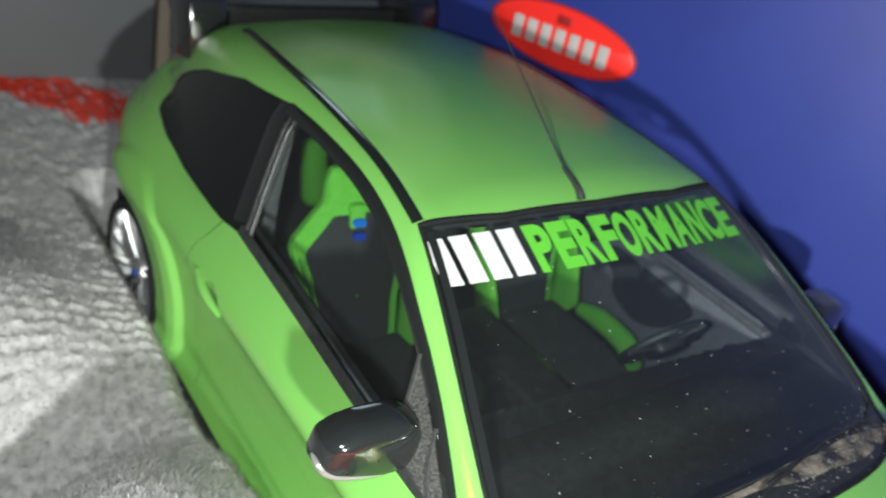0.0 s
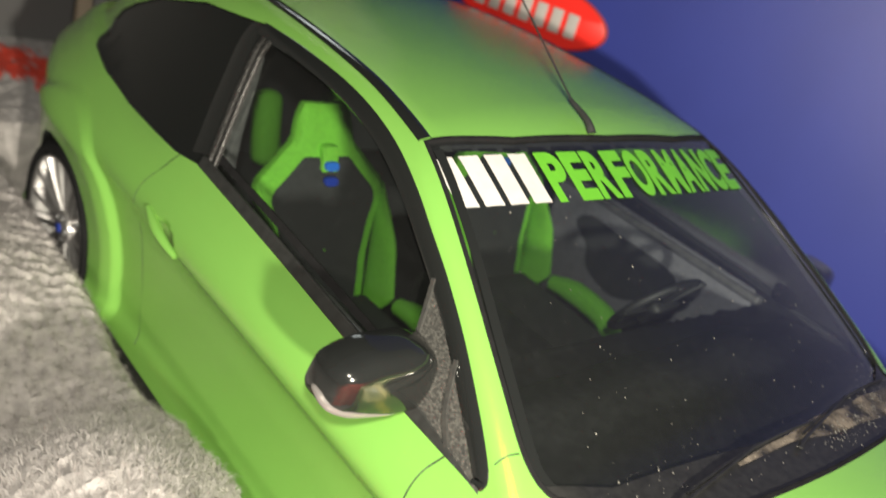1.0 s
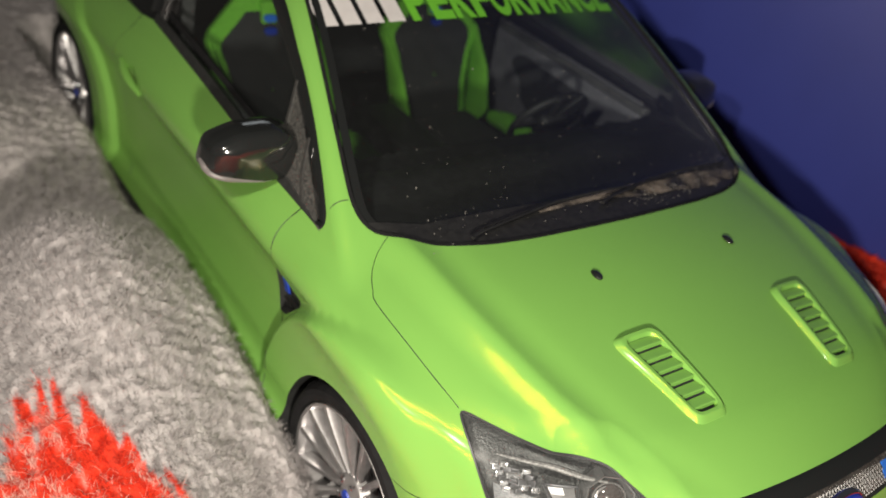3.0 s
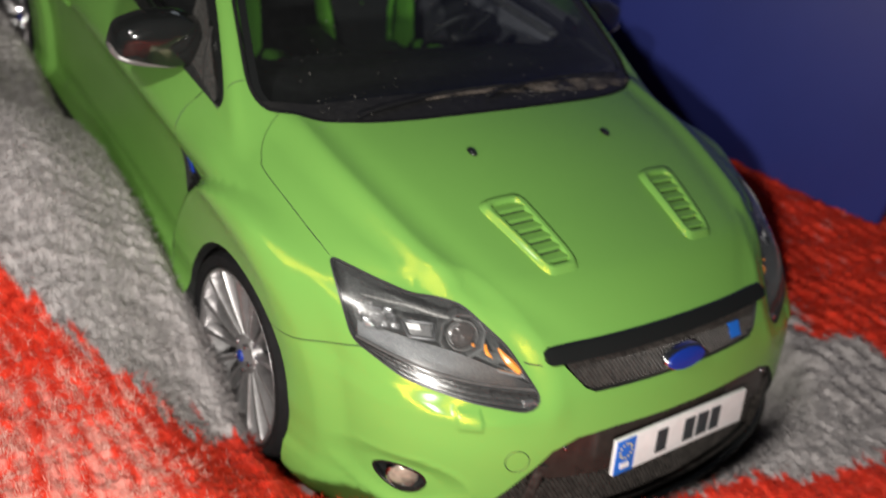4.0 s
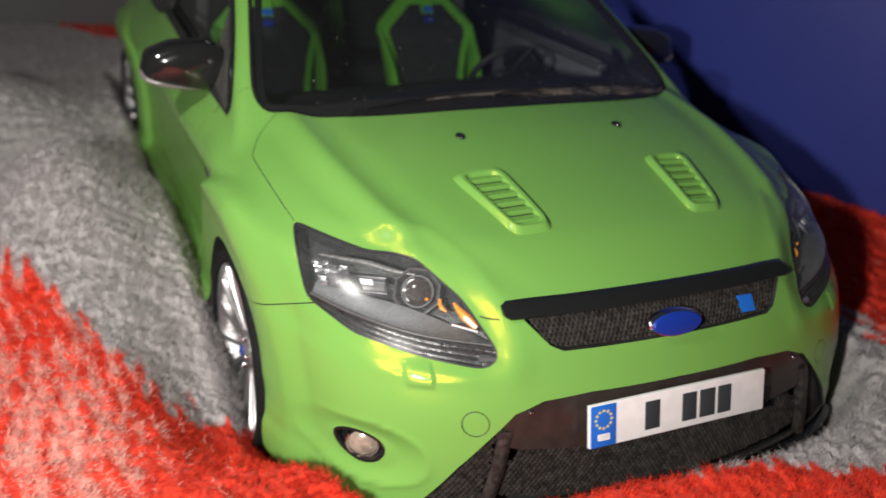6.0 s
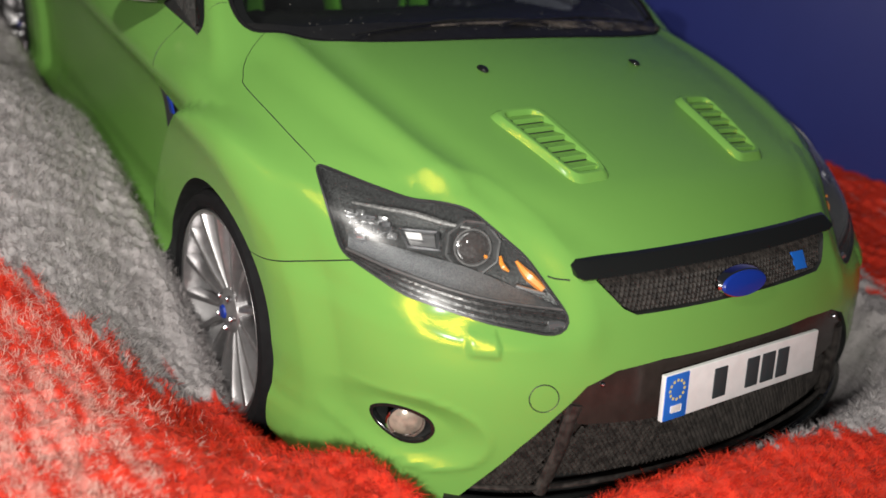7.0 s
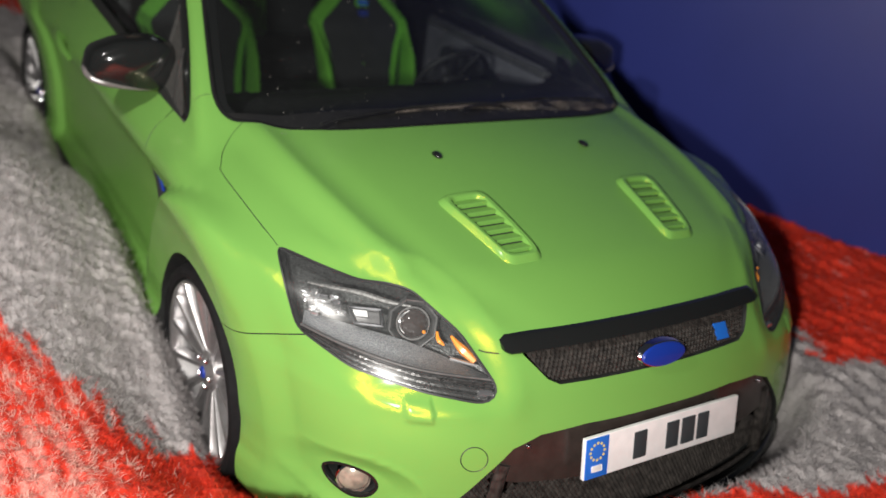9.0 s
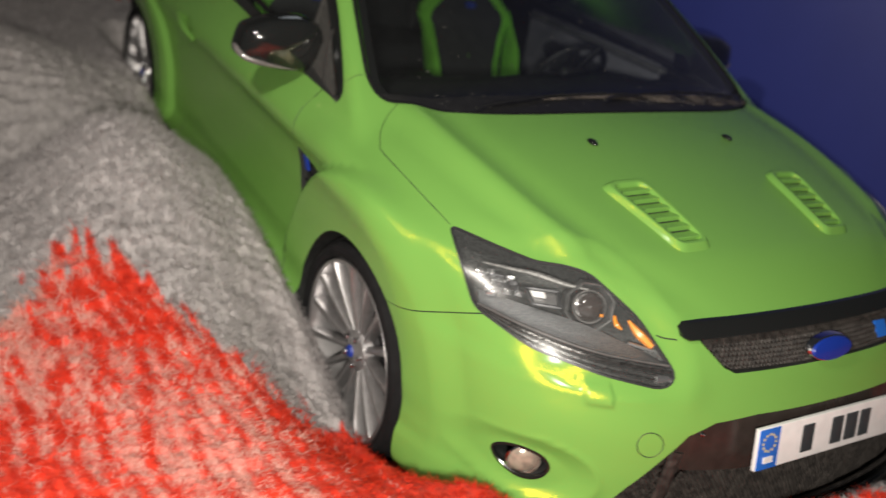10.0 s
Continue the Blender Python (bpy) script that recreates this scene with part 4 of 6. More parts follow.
    rim = np.array([b + np.array(Matrix.Rotation(v, 3, Vector(d)) @ across) * 0.031 + d * 0.012 for v in turn])
    part("projector_glint", tube(rim * m, np.interp(np.linspace(0, 1, 18), (0, 0.5, 1), (0.001, 0.005, 0.001)), 6), SILVER, lamp, "silver arc for the highlight on the projector")
    for pts, wide in (([(-0.573, -0.653, 0.768), (-0.576, -0.668, 0.755), (-0.566, -0.680, 0.745)], (0.003, 0.006, 0.002)), ([(-0.545, -0.672, 0.762), (-0.531, -0.696, 0.742), (-0.508, -0.730, 0.719)], (0.003, 0.011, 0.008)),
                      ([(-0.603, -0.637, 0.767), (-0.601, -0.640, 0.765), (-0.599, -0.643, 0.763)], (0.002, 0.005, 0.002))):
        q = spline(pts, 14)
        part("indicator", tube(inward(q, 0.016) * m, np.interp(np.linspace(0, 1, 14), (0, 0.6, 1), wide), 6), AMBER, lamp, "amber indicator")
    q = spline([(-0.560, -0.702, 0.722), (-0.53, -0.722, 0.716), (-0.508, -0.737, 0.712)], 12)
    part("indicator_edge", tube(inward(q, 0.014) * m, 0.004, 6), SILVER, lamp, "pale lower edge")


def honeycomb(outline, level, pitch, bar, height):
    """Crossing bars inside an outline on the front, as one mesh."""
    o = np.asarray(outline)
    lo, hi = o.min(0), o.max(0)
    bm = bmesh.new()
    segs = []
    for s in (-1, 1):
        for k in np.arange(lo[0] - 0.4, hi[0] + 0.4, pitch):
            t = np.arange(0, hi[1] - lo[1], pitch / 3)
            x, z = k + s * t * 0.7, lo[1] + t
            inside = inside_polygon(x, z, o)
            run = []
            for i in range(len(t) + 1):
                if i < len(t) and inside[i]:
                    run.append((x[i], z[i]))
                else:
                    if len(run) > 2:
                        segs.append(np.array(run))
                    run = []
    for q in segs:
        p = on_front(q[:, 0], q[:, 1], level)
        tube_into(bm, p, bar, height)
    return bm


def tube_into(bm, p, w, h):
    t = np.gradient(p, axis=0)
    t /= np.linalg.norm(t, axis=1)[:, None]
    s = np.cross(t, (0, 1.0, 0))
    s /= np.linalg.norm(s, axis=1)[:, None]
    rows = []
    for i in range(len(p)):
        rows.append([bm.verts.new(p[i] + s[i] * w * a + np.array((0, -1.0, 0)) * h * b) for a, b in ((-1, -1), (-0.5, 1), (0.5, 1), (1, -1))])
    for i in range(len(p) - 1):
        for j in range(3):
            bm.faces.new((rows[i][j], rows[i][j + 1], rows[i + 1][j + 1], rows[i + 1][j]))


def front_loop(half):
    return dense([(-x, z) for x, z in half] + [(x, z) for x, z in half[-2:0:-1]], 0.03)


def front_patch(half, level, step=0.03):
    o = front_loop(half)
    return patch(on_front(o[:, 0], o[:, 1]), (0, -1, 0), level, step)


def build_front(car):
    g = empty("grille", car)
    g["label"] = "black honeycomb grille under a gloss bar"
    part("grille_backing", front_patch(GRILLE_HALF, -0.05), MATT, g)
    inner = front_loop([(x * 0.99, z) for x, z in GRILLE_HALF])
    part("honeycomb", honeycomb(inner, -0.012, 0.0125, 0.0024, 0.006), GRIT_GLINT, g, "dusty honeycomb mesh")
    xs = np.linspace(-0.432, 0.432, 60)
    zc = 0.755 - 0.009 * np.abs(xs / 0.43) ** 2
    p = on_front(xs, zc, 0.0) + np.array([0, -0.004, 0])
    rows = []
    for k in range(60):
        s = min(1, (0.432 - abs(xs[k])) / 0.012 + 0.55)
        rows.append([p[k] + np.array((0, 0.030 * a, 0.0165 * b * s)) + np.array((0, 0.018 * b, 0)) for a, b in ((1, -1), (0, -1), (-0.22, -0.75), (-0.3, 0), (-0.22, 0.75), (0, 1), (1, 1.05))])
    bm = grid(rows)
    bm.verts.ensure_lookup_table()
    bm.faces.new([bm.verts[i] for i in range(7)])
    bm.faces.new([bm.verts[59 * 7 + i] for i in range(7)])
    part("grille_bar", bm, BLACK, g, "gloss black grille bar")
    c = on_front(np.array([0.0]), np.array([0.698]))[0] + np.array((0, -0.012, 0))
    for name, rx, rz, mat, off, label in (("badge_rim", 0.080, 0.032, CHROME, 0.0, "chrome oval badge rim"), ("badge", 0.074, 0.0275, BLUE, -0.006, "blue oval badge")):
        a = np.linspace(0, 2 * np.pi, 40, endpoint=False)
        rings = [[(c[0] + rx * f * np.cos(t), c[1] + off + dep + 0.35 * rz * f * np.sin(t), c[2] + rz * f * np.sin(t)) for t in a] for f, dep in ((1.0, 0.012), (1.0, 0.002), (0.94, -0.004), (0.6, -0.007), (0.01, -0.008))]
        part(name, grid(rings, False, True), mat, g, label)
    q = dense([(0.225, 0.714), (0.275, 0.711), (0.275, 0.676), (0.225, 0.679)], 0.02)
    part("badge", thick(patch(on_front(q[:, 0], q[:, 1]), (0, -1, 0), -0.006, 0.02), 0.012), SKY_BLUE, g, "small square blue badge")

    lower = empty("lower_intake", car)
    lower["label"] = "gloss black lower intake with fine mesh"
    part("intake_backing", front_patch(INTAKE_HALF, -0.075), INTAKE_BROWN, lower)
    part("plate_panel", thick(front_patch([(0.0, 0.574), (0.25, 0.571), (0.37, 0.560), (0.437, 0.533), (0.486, 0.487), (0.472, 0.455), (0.43, 0.442), (0.30, 0.434), (0.0, 0.430)], -0.010), 0.03), INTAKE_BROWN, lower, "gloss black plate panel")
    part("mesh", honeycomb(front_loop([(0.0, 0.425), (0.40, 0.43), (0.455, 0.39), (0.47, 0.30), (0.0, 0.285)]), -0.03, 0.013, 0.0022, 0.006), GRIT_GLINT, lower, "fine dusty mesh")
    for s in (-1, 1):
        o = dense([(s * 0.475, 0.49), (s * 0.505, 0.468), (s * 0.568, 0.395), (s * 0.65, 0.275), (s * 0.52, 0.265), (s * 0.49, 0.38)], 0.03)
        part("mesh", honeycomb(o, -0.02, 0.013, 0.0022, 0.006), GRIT_GLINT, lower, "fine dusty mesh")
        # the strut's mottled colour stands in for irregular glints
        q = spline([(s * 0.452, 0.49), (s * 0.462, 0.45), (s * 0.474, 0.38), (s * 0.50, 0.27)], 24)
        part("strut", tube(on_front(q[:, 0], q[:, 1], -0.016), 0.019, 10, flat=0.8, up=(0, 1, 0)), GRIT_GLINT, lower, "black strut mottled for glints")
        q = np.array([on_front(np.array([s * 0.40]), np.array([0.535]))[0]])
        bm = bmesh.new()
        bmesh.ops.create_uvsphere(bm, u_segments=12, v_segments=8, radius=0.006)
        bmesh.ops.translate(bm, verts=bm.verts, vec=q[0] + np.array((0, 0.006, 0)))
        part("screw", bm, CHROME, lower, "small bright screw")
    xs = np.linspace(-0.69, 0.69, 70)
    for z, r, mat, name, label in ((0.285, 0.007, GRIT_GLINT, "lip_bead", "pale bead along the lip"), (0.250, 0.017, BLACK, "splitter", "gloss black splitter lip")):
        p = on_front(xs, np.full(70, z), 0.0) + np.array((0, 0.0 if r > 0.01 else 0.012, 0))
        part(name, tube(p, r, 10, flat=0.8), mat, lower, label)

    plate = empty("number_plate", car)
    plate["label"] = "white plate with a blue band"
    T = Matrix(((1, 0, 0, -0.010), (0, 0, -1, -0.904), (0, 1, 0, 0.508), (0, 0, 0, 1))) @ Matrix.Rotation(radians(-12), 4, "X") @ Matrix.Translation((0, 0, 0.004))

    def slab(name, x0, x1, y0, y1, z0, z1, mat, label=""):
        bm = bmesh.new()
        box(bm, ((x0 + x1) / 2, (y0 + y1) / 2, (z0 + z1) / 2), (x1 - x0, y1 - y0, z1 - z0), 0.002)
        bmesh.ops.transform(bm, matrix=T, verts=bm.verts)
        part(name, bm, mat, plate, label)
    slab("plate", -0.270, 0.254, -0.054, 0.054, -0.008, 0.004, WHITE, "white plate")
    slab("plate_band", -0.268, -0.198, -0.052, 0.052, 0.0041, 0.006, SKY_BLUE, "blue band")
    for x, w in ((-0.093, 0.042), (0.017, 0.042), (0.072, 0.046), (0.125, 0.040)):
        slab("plate_bar", x - w / 2, x + w / 2, -0.036, 0.036, 0.0042, 0.0062, PRINT, "dark printed bar")
    slab("band_bar", -0.249, -0.217, -0.036, -0.020, 0.0062, 0.0075, WHITE, "small white bar")
    for k in range(12):
        a = 2 * math.pi * k / 12
        bm = bmesh.new()
        bmesh.ops.create_circle(bm, cap_ends=True, segments=5, radius=0.0042)
        bmesh.ops.translate(bm, verts=bm.verts, vec=(-0.233 + 0.022 * math.cos(a), 0.016 + 0.022 * math.sin(a), 0.0066))
        bmesh.ops.transform(bm, matrix=T, verts=bm.verts)
        part("band_dot", bm, YELLOW, plate, "pale yellow dot")

    for s in (-1, 1):
        f = empty("fog_lamp", car)
        f["label"] = "round fog lamp in a black surround"
        m = np.array([-s * 1.0, 1, 1])
        d = Vector(FOG_WAY).normalized()
        o = closed_spline(FOG, 40)
        h = on_front(o[:, 0], o[:, 1])
        part("surround", patch(h * m, np.array(d) * m, -0.045, 0.03), BLACK, f, "gloss black surround", 60)
        n = normals_at(h)
        part("surround_edge", ribbon(np.vstack([h, h[:1]]) * m, np.vstack([n, n[:1]]) * m, 0.008, 0.01, 0.001), BLACK, f)
        c = on_front(np.array([-0.752]), np.array([0.398]))[0] - np.array(d) * 0.014
        for name, prof, mat, label in (("lamp_ring", [(0.037, 0.0), (0.040, 0.006), (0.043, 0.002), (0.043, -0.03)], CHROME, "chrome ring"), ("lamp_face", [(0.0, 0.014), (0.015, 0.0125), (0.028, 0.008), (0.036, 0.0)], FOG_GLASS, "pearly lamp glass")):
            bm = lathe(prof, 32)
            bmesh.ops.transform(bm, matrix=Matrix.Translation(c) @ d.to_track_quat("X", "Z").to_matrix().to_4x4(), verts=bm.verts)
            bmesh.ops.scale(bm, verts=bm.verts, vec=m)
            part(name, bm, mat, f, label)


def build_hood_parts(car):
    corner = np.array([(-0.386, -0.280), (-0.232, -0.283), (-0.212, -0.558), (-0.325, -0.556)])
    for s in (-1, 1):
        v = empty("hood_vent", car)
        v["label"] = "raised louvred bonnet vent"
        c = corner * np.array([-s, 1])

        def at(u, w):
            """u across from outside to inside, w from rear to front."""
            u, w = np.asarray(u, float)[..., None], np.asarray(w, float)[..., None]
            return (1 - w) * ((1 - u) * c[0] + u * c[1]) + w * ((1 - u) * c[3] + u * c[2])
        a = np.linspace(0, 2 * np.pi, 64, endpoint=False)
        su = np.sign(np.cos(a)) * np.abs(np.cos(a)) ** 0.35
        sw = np.sign(np.sin(a)) * np.abs(np.sin(a)) ** 0.25
        rings = []
        for fu, fw, lift in ((0.53, 0.52, -0.004), (0.47, 0.485, 0.010), (0.42, 0.465, 0.0145), (0.35, 0.435, 0.0135), (0.32, 0.42, 0.006), (0.31, 0.415, -0.006)):
            q = at(0.5 + su * fu, 0.5 + sw * fw)
            p = on_top(q[:, 0], q[:, 1])
            rings.append(p + np.array((0, 0, lift)))
        part("vent_frame", grid(rings, False, True), PAINT, v)
        # black skin over the green bonnet paints the shade in the louvre gaps
        q = at(0.5 + su * 0.33, 0.5 + sw * 0.425)
        part("vent_shade", patch(on_top(q[:, 0], q[:, 1]), (0, 0, 1), 0.0015, 0.03), MATT, v, "black skin for the shade between the louvres")
        for k in range(6):
            w0, w1 = 0.09 + k * 0.137, 0.09 + (k + 1) * 0.137 - 0.026
            uu = np.linspace(0.19, 0.81, 8)
            rows = []
            for w, lift in ((w0, -0.008), (w0, 0.0035), (w1 - 0.010, 0.0125), (w1, 0.0115), (w1, -0.008)):
                q = at(uu, np.full(8, w) + (uu - 0.5) * 0.0)
                p = on_top(q[:, 0], q[:, 1])
                rows.append(p + np.array((0, 0, lift)))
            part("louvre", grid(rows), PAINT, v)
        q = on_top(np.array([s * 0.267]), np.array([-0.086]))[0]
        bm = bmesh.new()
        bmesh.ops.create_uvsphere(bm, u_segments=16, v_segments=10, radius=1)
        bmesh.ops.scale(bm, verts=bm.verts, vec=(0.013, 0.022, 0.010))
        bmesh.ops.translate(bm, verts=bm.verts, vec=q)
        part("washer_jet", bm, BLACK, car, "small black washer jet")


def letter(car, ch, x0, x1, foot, tall):
    """One bold green letter lying on the glass."""
    cu = bpy.data.curves.new("letter", "FONT")
    cu.body, cu.offset = ch, 0.045
    tmp = new("letter", cu)
    bpy.context.view_layer.update()
    me = bpy.data.meshes.new_from_object(tmp.evaluated_get(bpy.context.evaluated_depsgraph_get()))
    bpy.data.objects.remove(tmp)
    bpy.data.curves.remove(cu)
    bm = bmesh.new()
    bm.from_mesh(me)
    bpy.data.meshes.remove(me)
    bmesh.ops.triangulate(bm, faces=bm.faces[:])
    long_edges = [e for e in bm.edges if e.calc_length() > 0.2]
    bmesh.ops.subdivide_edges(bm, edges=long_edges, cuts=2)
    bmesh.ops.triangulate(bm, faces=bm.faces[:])
    v = np.array([q.co[:2] for q in bm.verts])
    lo, hi = v.min(0), v.max(0)
    uv = (v - lo) / (hi - lo)
    xs = x0 + (x1 - x0) * uv[:, 0]
    p = on_top(xs, foot(xs) + tall * uv[:, 1], -0.0045)
    for q, c in zip(bm.verts, p):
        q.co = c
    part("banner_letter", bm, GREEN_PRINT, car, "green banner letter", 0)


def build_screen_parts(car):
    # base panel below the glass, wipers, lettering bars, aerial
    base = [(x, y) for x, y in SCREEN_HALF if y < 0.36]
    o = [(-x, y) for x, y in base] + [(x, y) for x, y in base[-2::-1]]
    o = dense(o + [(0.60, 0.262), (0.0, 0.20), (-0.60, 0.262)], 0.03)
    part("scuttle_panel", patch(on_top(o[:, 0], o[:, 1]), (0, 0, 1), -0.003, 0.03), SCUTTLE, car, "dusty black scuttle panel", 60)
    s = on_top(SCREEN[:, 0], SCREEN[:, 1])
    n = normals_at(s)
    part("screen_seal", ribbon(np.vstack([s, s[:1]]), np.vstack([n, n[:1]]), 0.012, 0.02, 0.0015), RUBBER, car, "thin black screen seal")
    # dark printed border round the glass
    for sgn in (-1, 1):
        q = spline([(sgn * x, y) for x, y in ((0.585, 1.05), (0.63, 0.82), (0.69, 0.58), (0.730, 0.40), (0.732, 0.34), (0.712, 0.295), (0.665, 0.250), (0.59, 0.200), (0.48, 0.155))], 60)
        p = on_top(q[:, 0], q[:, 1], -0.004)
        part("screen_border", ribbon(p, normals_at(p), 0.024, 0.002, 0.0), BLACK, car, "black printed border")
    for x0, x1, y0, y1 in ((0.02, 0.64, 0.185, 0.262), (-0.46, 0.10, 0.175, 0.205)):
        xs = np.linspace(x0, x1, 30)
        ys = np.linspace(y0, y1, 30) + 0.012 * np.sin(np.linspace(0, np.pi, 30))
        w = empty("wiper", car)
        w["label"] = "dusty black wiper"
        p = on_top(xs, ys) + np.array((0, 0, 0.004))
        part("blade", tube(p, 0.0035, 6, flat=1.2), SCUTTLE, w)
        q = spline([p[0] + np.array((-0.06, -0.030, 0.0)), p[0] + np.array((0.0, -0.012, 0.004)), p[15] + np.array((0, 0, 0.005))], 20)
        part("arm", tube(q, np.linspace(0.006, 0.0035, 20), 8, flat=0.6), SCUTTLE, w)
    u = np.linspace(0, 1, 40)
    mid = np.stack([-0.26 + 0.92 * u, 0.183 + 0.028 * u ** 3 + 0.006 * np.sin(7 * u)], 1)
    half = np.interp(u, (0, 0.25, 0.5, 0.75, 0.93, 1), (0.004, 0.012, 0.032, 0.034, 0.030, 0.006)) * (1 + 0.15 * np.sin(19 * u))
    rows = []
    for k in np.linspace(-1, 1, 7):
        p = on_top(mid[:, 0], mid[:, 1] + k * half, 0.0)
        rows.append(p + normals_at(p) * 0.0016)
    part("dust_smear", grid(rows), DUST_FILM, car, "pale brown dust smear", 60)
    # dust lying on the glass
    g = np.random.default_rng(11)
    bm = bmesh.new()
    x, y = g.uniform(-0.66, 0.70, 260), 0.14 + 0.75 * g.random(260) ** 1.9
    x *= 1 - 0.18 * (y - 0.2)
    # thicker dust has gathered along one end of the scuttle
    k = 350
    u = g.random(k) ** 0.7
    x = np.concatenate([x, 0.05 + 0.62 * u])
    y = np.concatenate([y, 0.135 + 0.125 * u ** 1.5 + (0.012 + 0.022 * u) * g.standard_normal(k)])
    many = 260 + k
    p, r = on_top(x, y, 0.001), np.concatenate([0.0008 + 0.0017 * g.random(260) ** 4, 0.0010 + 0.0026 * g.random(k) ** 3])
    n = normals_at(p)
    for k in range(many):
        e1 = Vector(n[k]).orthogonal().normalized()
        e2 = Vector(n[k]).cross(e1)
        c = Vector(p[k] + n[k] * 0.003)
        sx, sy = r[k] * (1 + g.random()), r[k]
        bm.faces.new([bm.verts.new(c + e1 * sx * a + e2 * sy * b) for a, b in ((-1, -0.3), (0.2, -1), (1, 0.2), (-0.1, 1))])
    tagged(part("dust_specks", bm, DUST, car, "pale dust specks on the glass", 0), kind="stuff")
    # the banner: plain bars, one for each letter
    def bar(x0, x1, mat, name, label):
        yb = lambda x: 0.838 + 0.125 * x * x
        o = [(x0, yb(x0)), (x1, yb(x1)), (x1, yb(x1) + 0.142), (x0, yb(x0) + 0.142)]
        cx, cy = np.mean(o, 0)
        o = closed_spline(dense([(cx + (x - cx) * 0.96, cy + (y - cy) * 0.97) for x, y in o], 0.012), 60)
        p = on_top(o[:, 0], o[:, 1])
        part(name, patch(p, (0, 0, 1), -0.0045, 0.03), mat, car, label)
    x = -0.622
    for k in range(4):
        bar(x, x + 0.058, BANNER_WHITE, "banner_bar", "white banner bar")
        x += 0.0735
    x = -0.318
    for ch in "PERFORMANCE":
        letter(car, ch, x, x + 0.075, lambda q: 0.838 + 0.125 * q * q, 0.142)
        x += 0.0805
    a = empty("aerial", car)
    a["label"] = "thin black roof aerial"
    b = on_top(np.array([-0.061]), np.array([1.05]))[0]
    q = spline([b + np.array((0, -0.02, -0.004)), b + np.array((0, 0.01, 0.022)), b + np.array((0, 0.09, 0.05))], 16)
    part("aerial_foot", tube(q, np.linspace(0.014, 0.006, 16), 10), MATT, a)
    q = np.linspace(b + np.array((0, 0.08, 0.046)), b + np.array((0.015, 0.66, 0.40)), 12)
    part("rod", tube(q, np.linspace(0.0032, 0.0022, 12), 6), MATT, a)


def build_spoiler(car):
    sp = empty("rear_spoiler", car)
    sp["label"] = "large gloss black rear spoiler"
    xs = np.linspace(-0.60, 0.60, 40)
    rows = []
    for x in xs:
        dip = 0.03 * (abs(x) / 0.6) ** 3
        rows.append([(x, 2.86 + 0.06 * (x / 0.6) ** 2 + dy, 1.43 - dip + dz) for dy, dz in ((0.0, 0.0), (0.03, 0.022), (0.15, 0.045), (0.32, 0.075), (0.33, 0.065), (0.15, 0.02), (0.03, -0.012))])
    bm = grid(rows, False, True)
    bm.verts.ensure_lookup_table()
    bm.faces.new([bm.verts[i] for i in range(7)])
    bm.faces.new([bm.verts[39 * 7 + i] for i in range(7)][::-1])
    part("blade", bm, BLACK, sp)
    for s in (-1, 1):
        o = np.array([(2.82, 1.16), (2.86, 1.40), (2.92, 1.46), (3.20, 1.50), (3.22, 1.42), (3.10, 1.28), (3.08, 1.12)])
        loop = np.stack([np.full(len(o), s * 0.0), o[:, 0], o[:, 1]], 1)
        lo = loop + np.array([s * 0.60, 0, 0]) + np.stack([np.where(o[:, 1] < 1.3, s * 0.0, 0), np.zeros(7), np.zeros(7)], 1)
        bm = prism(lo, (-s * 0.16, 0, 0), (0, 0, 0))
        bmesh.ops.bevel(bm, geom=bm.edges[:], offset=0.012, segments=2, affect="EDGES", profile=0.5)
        part("end_plate", bm, BLACK, sp)
    bm = bmesh.new()
    box(bm, (0, 3.0, 1.29), (1.1, 0.06, 0.12), 0.02)
    part("lower_blade", bm, MATT, sp)


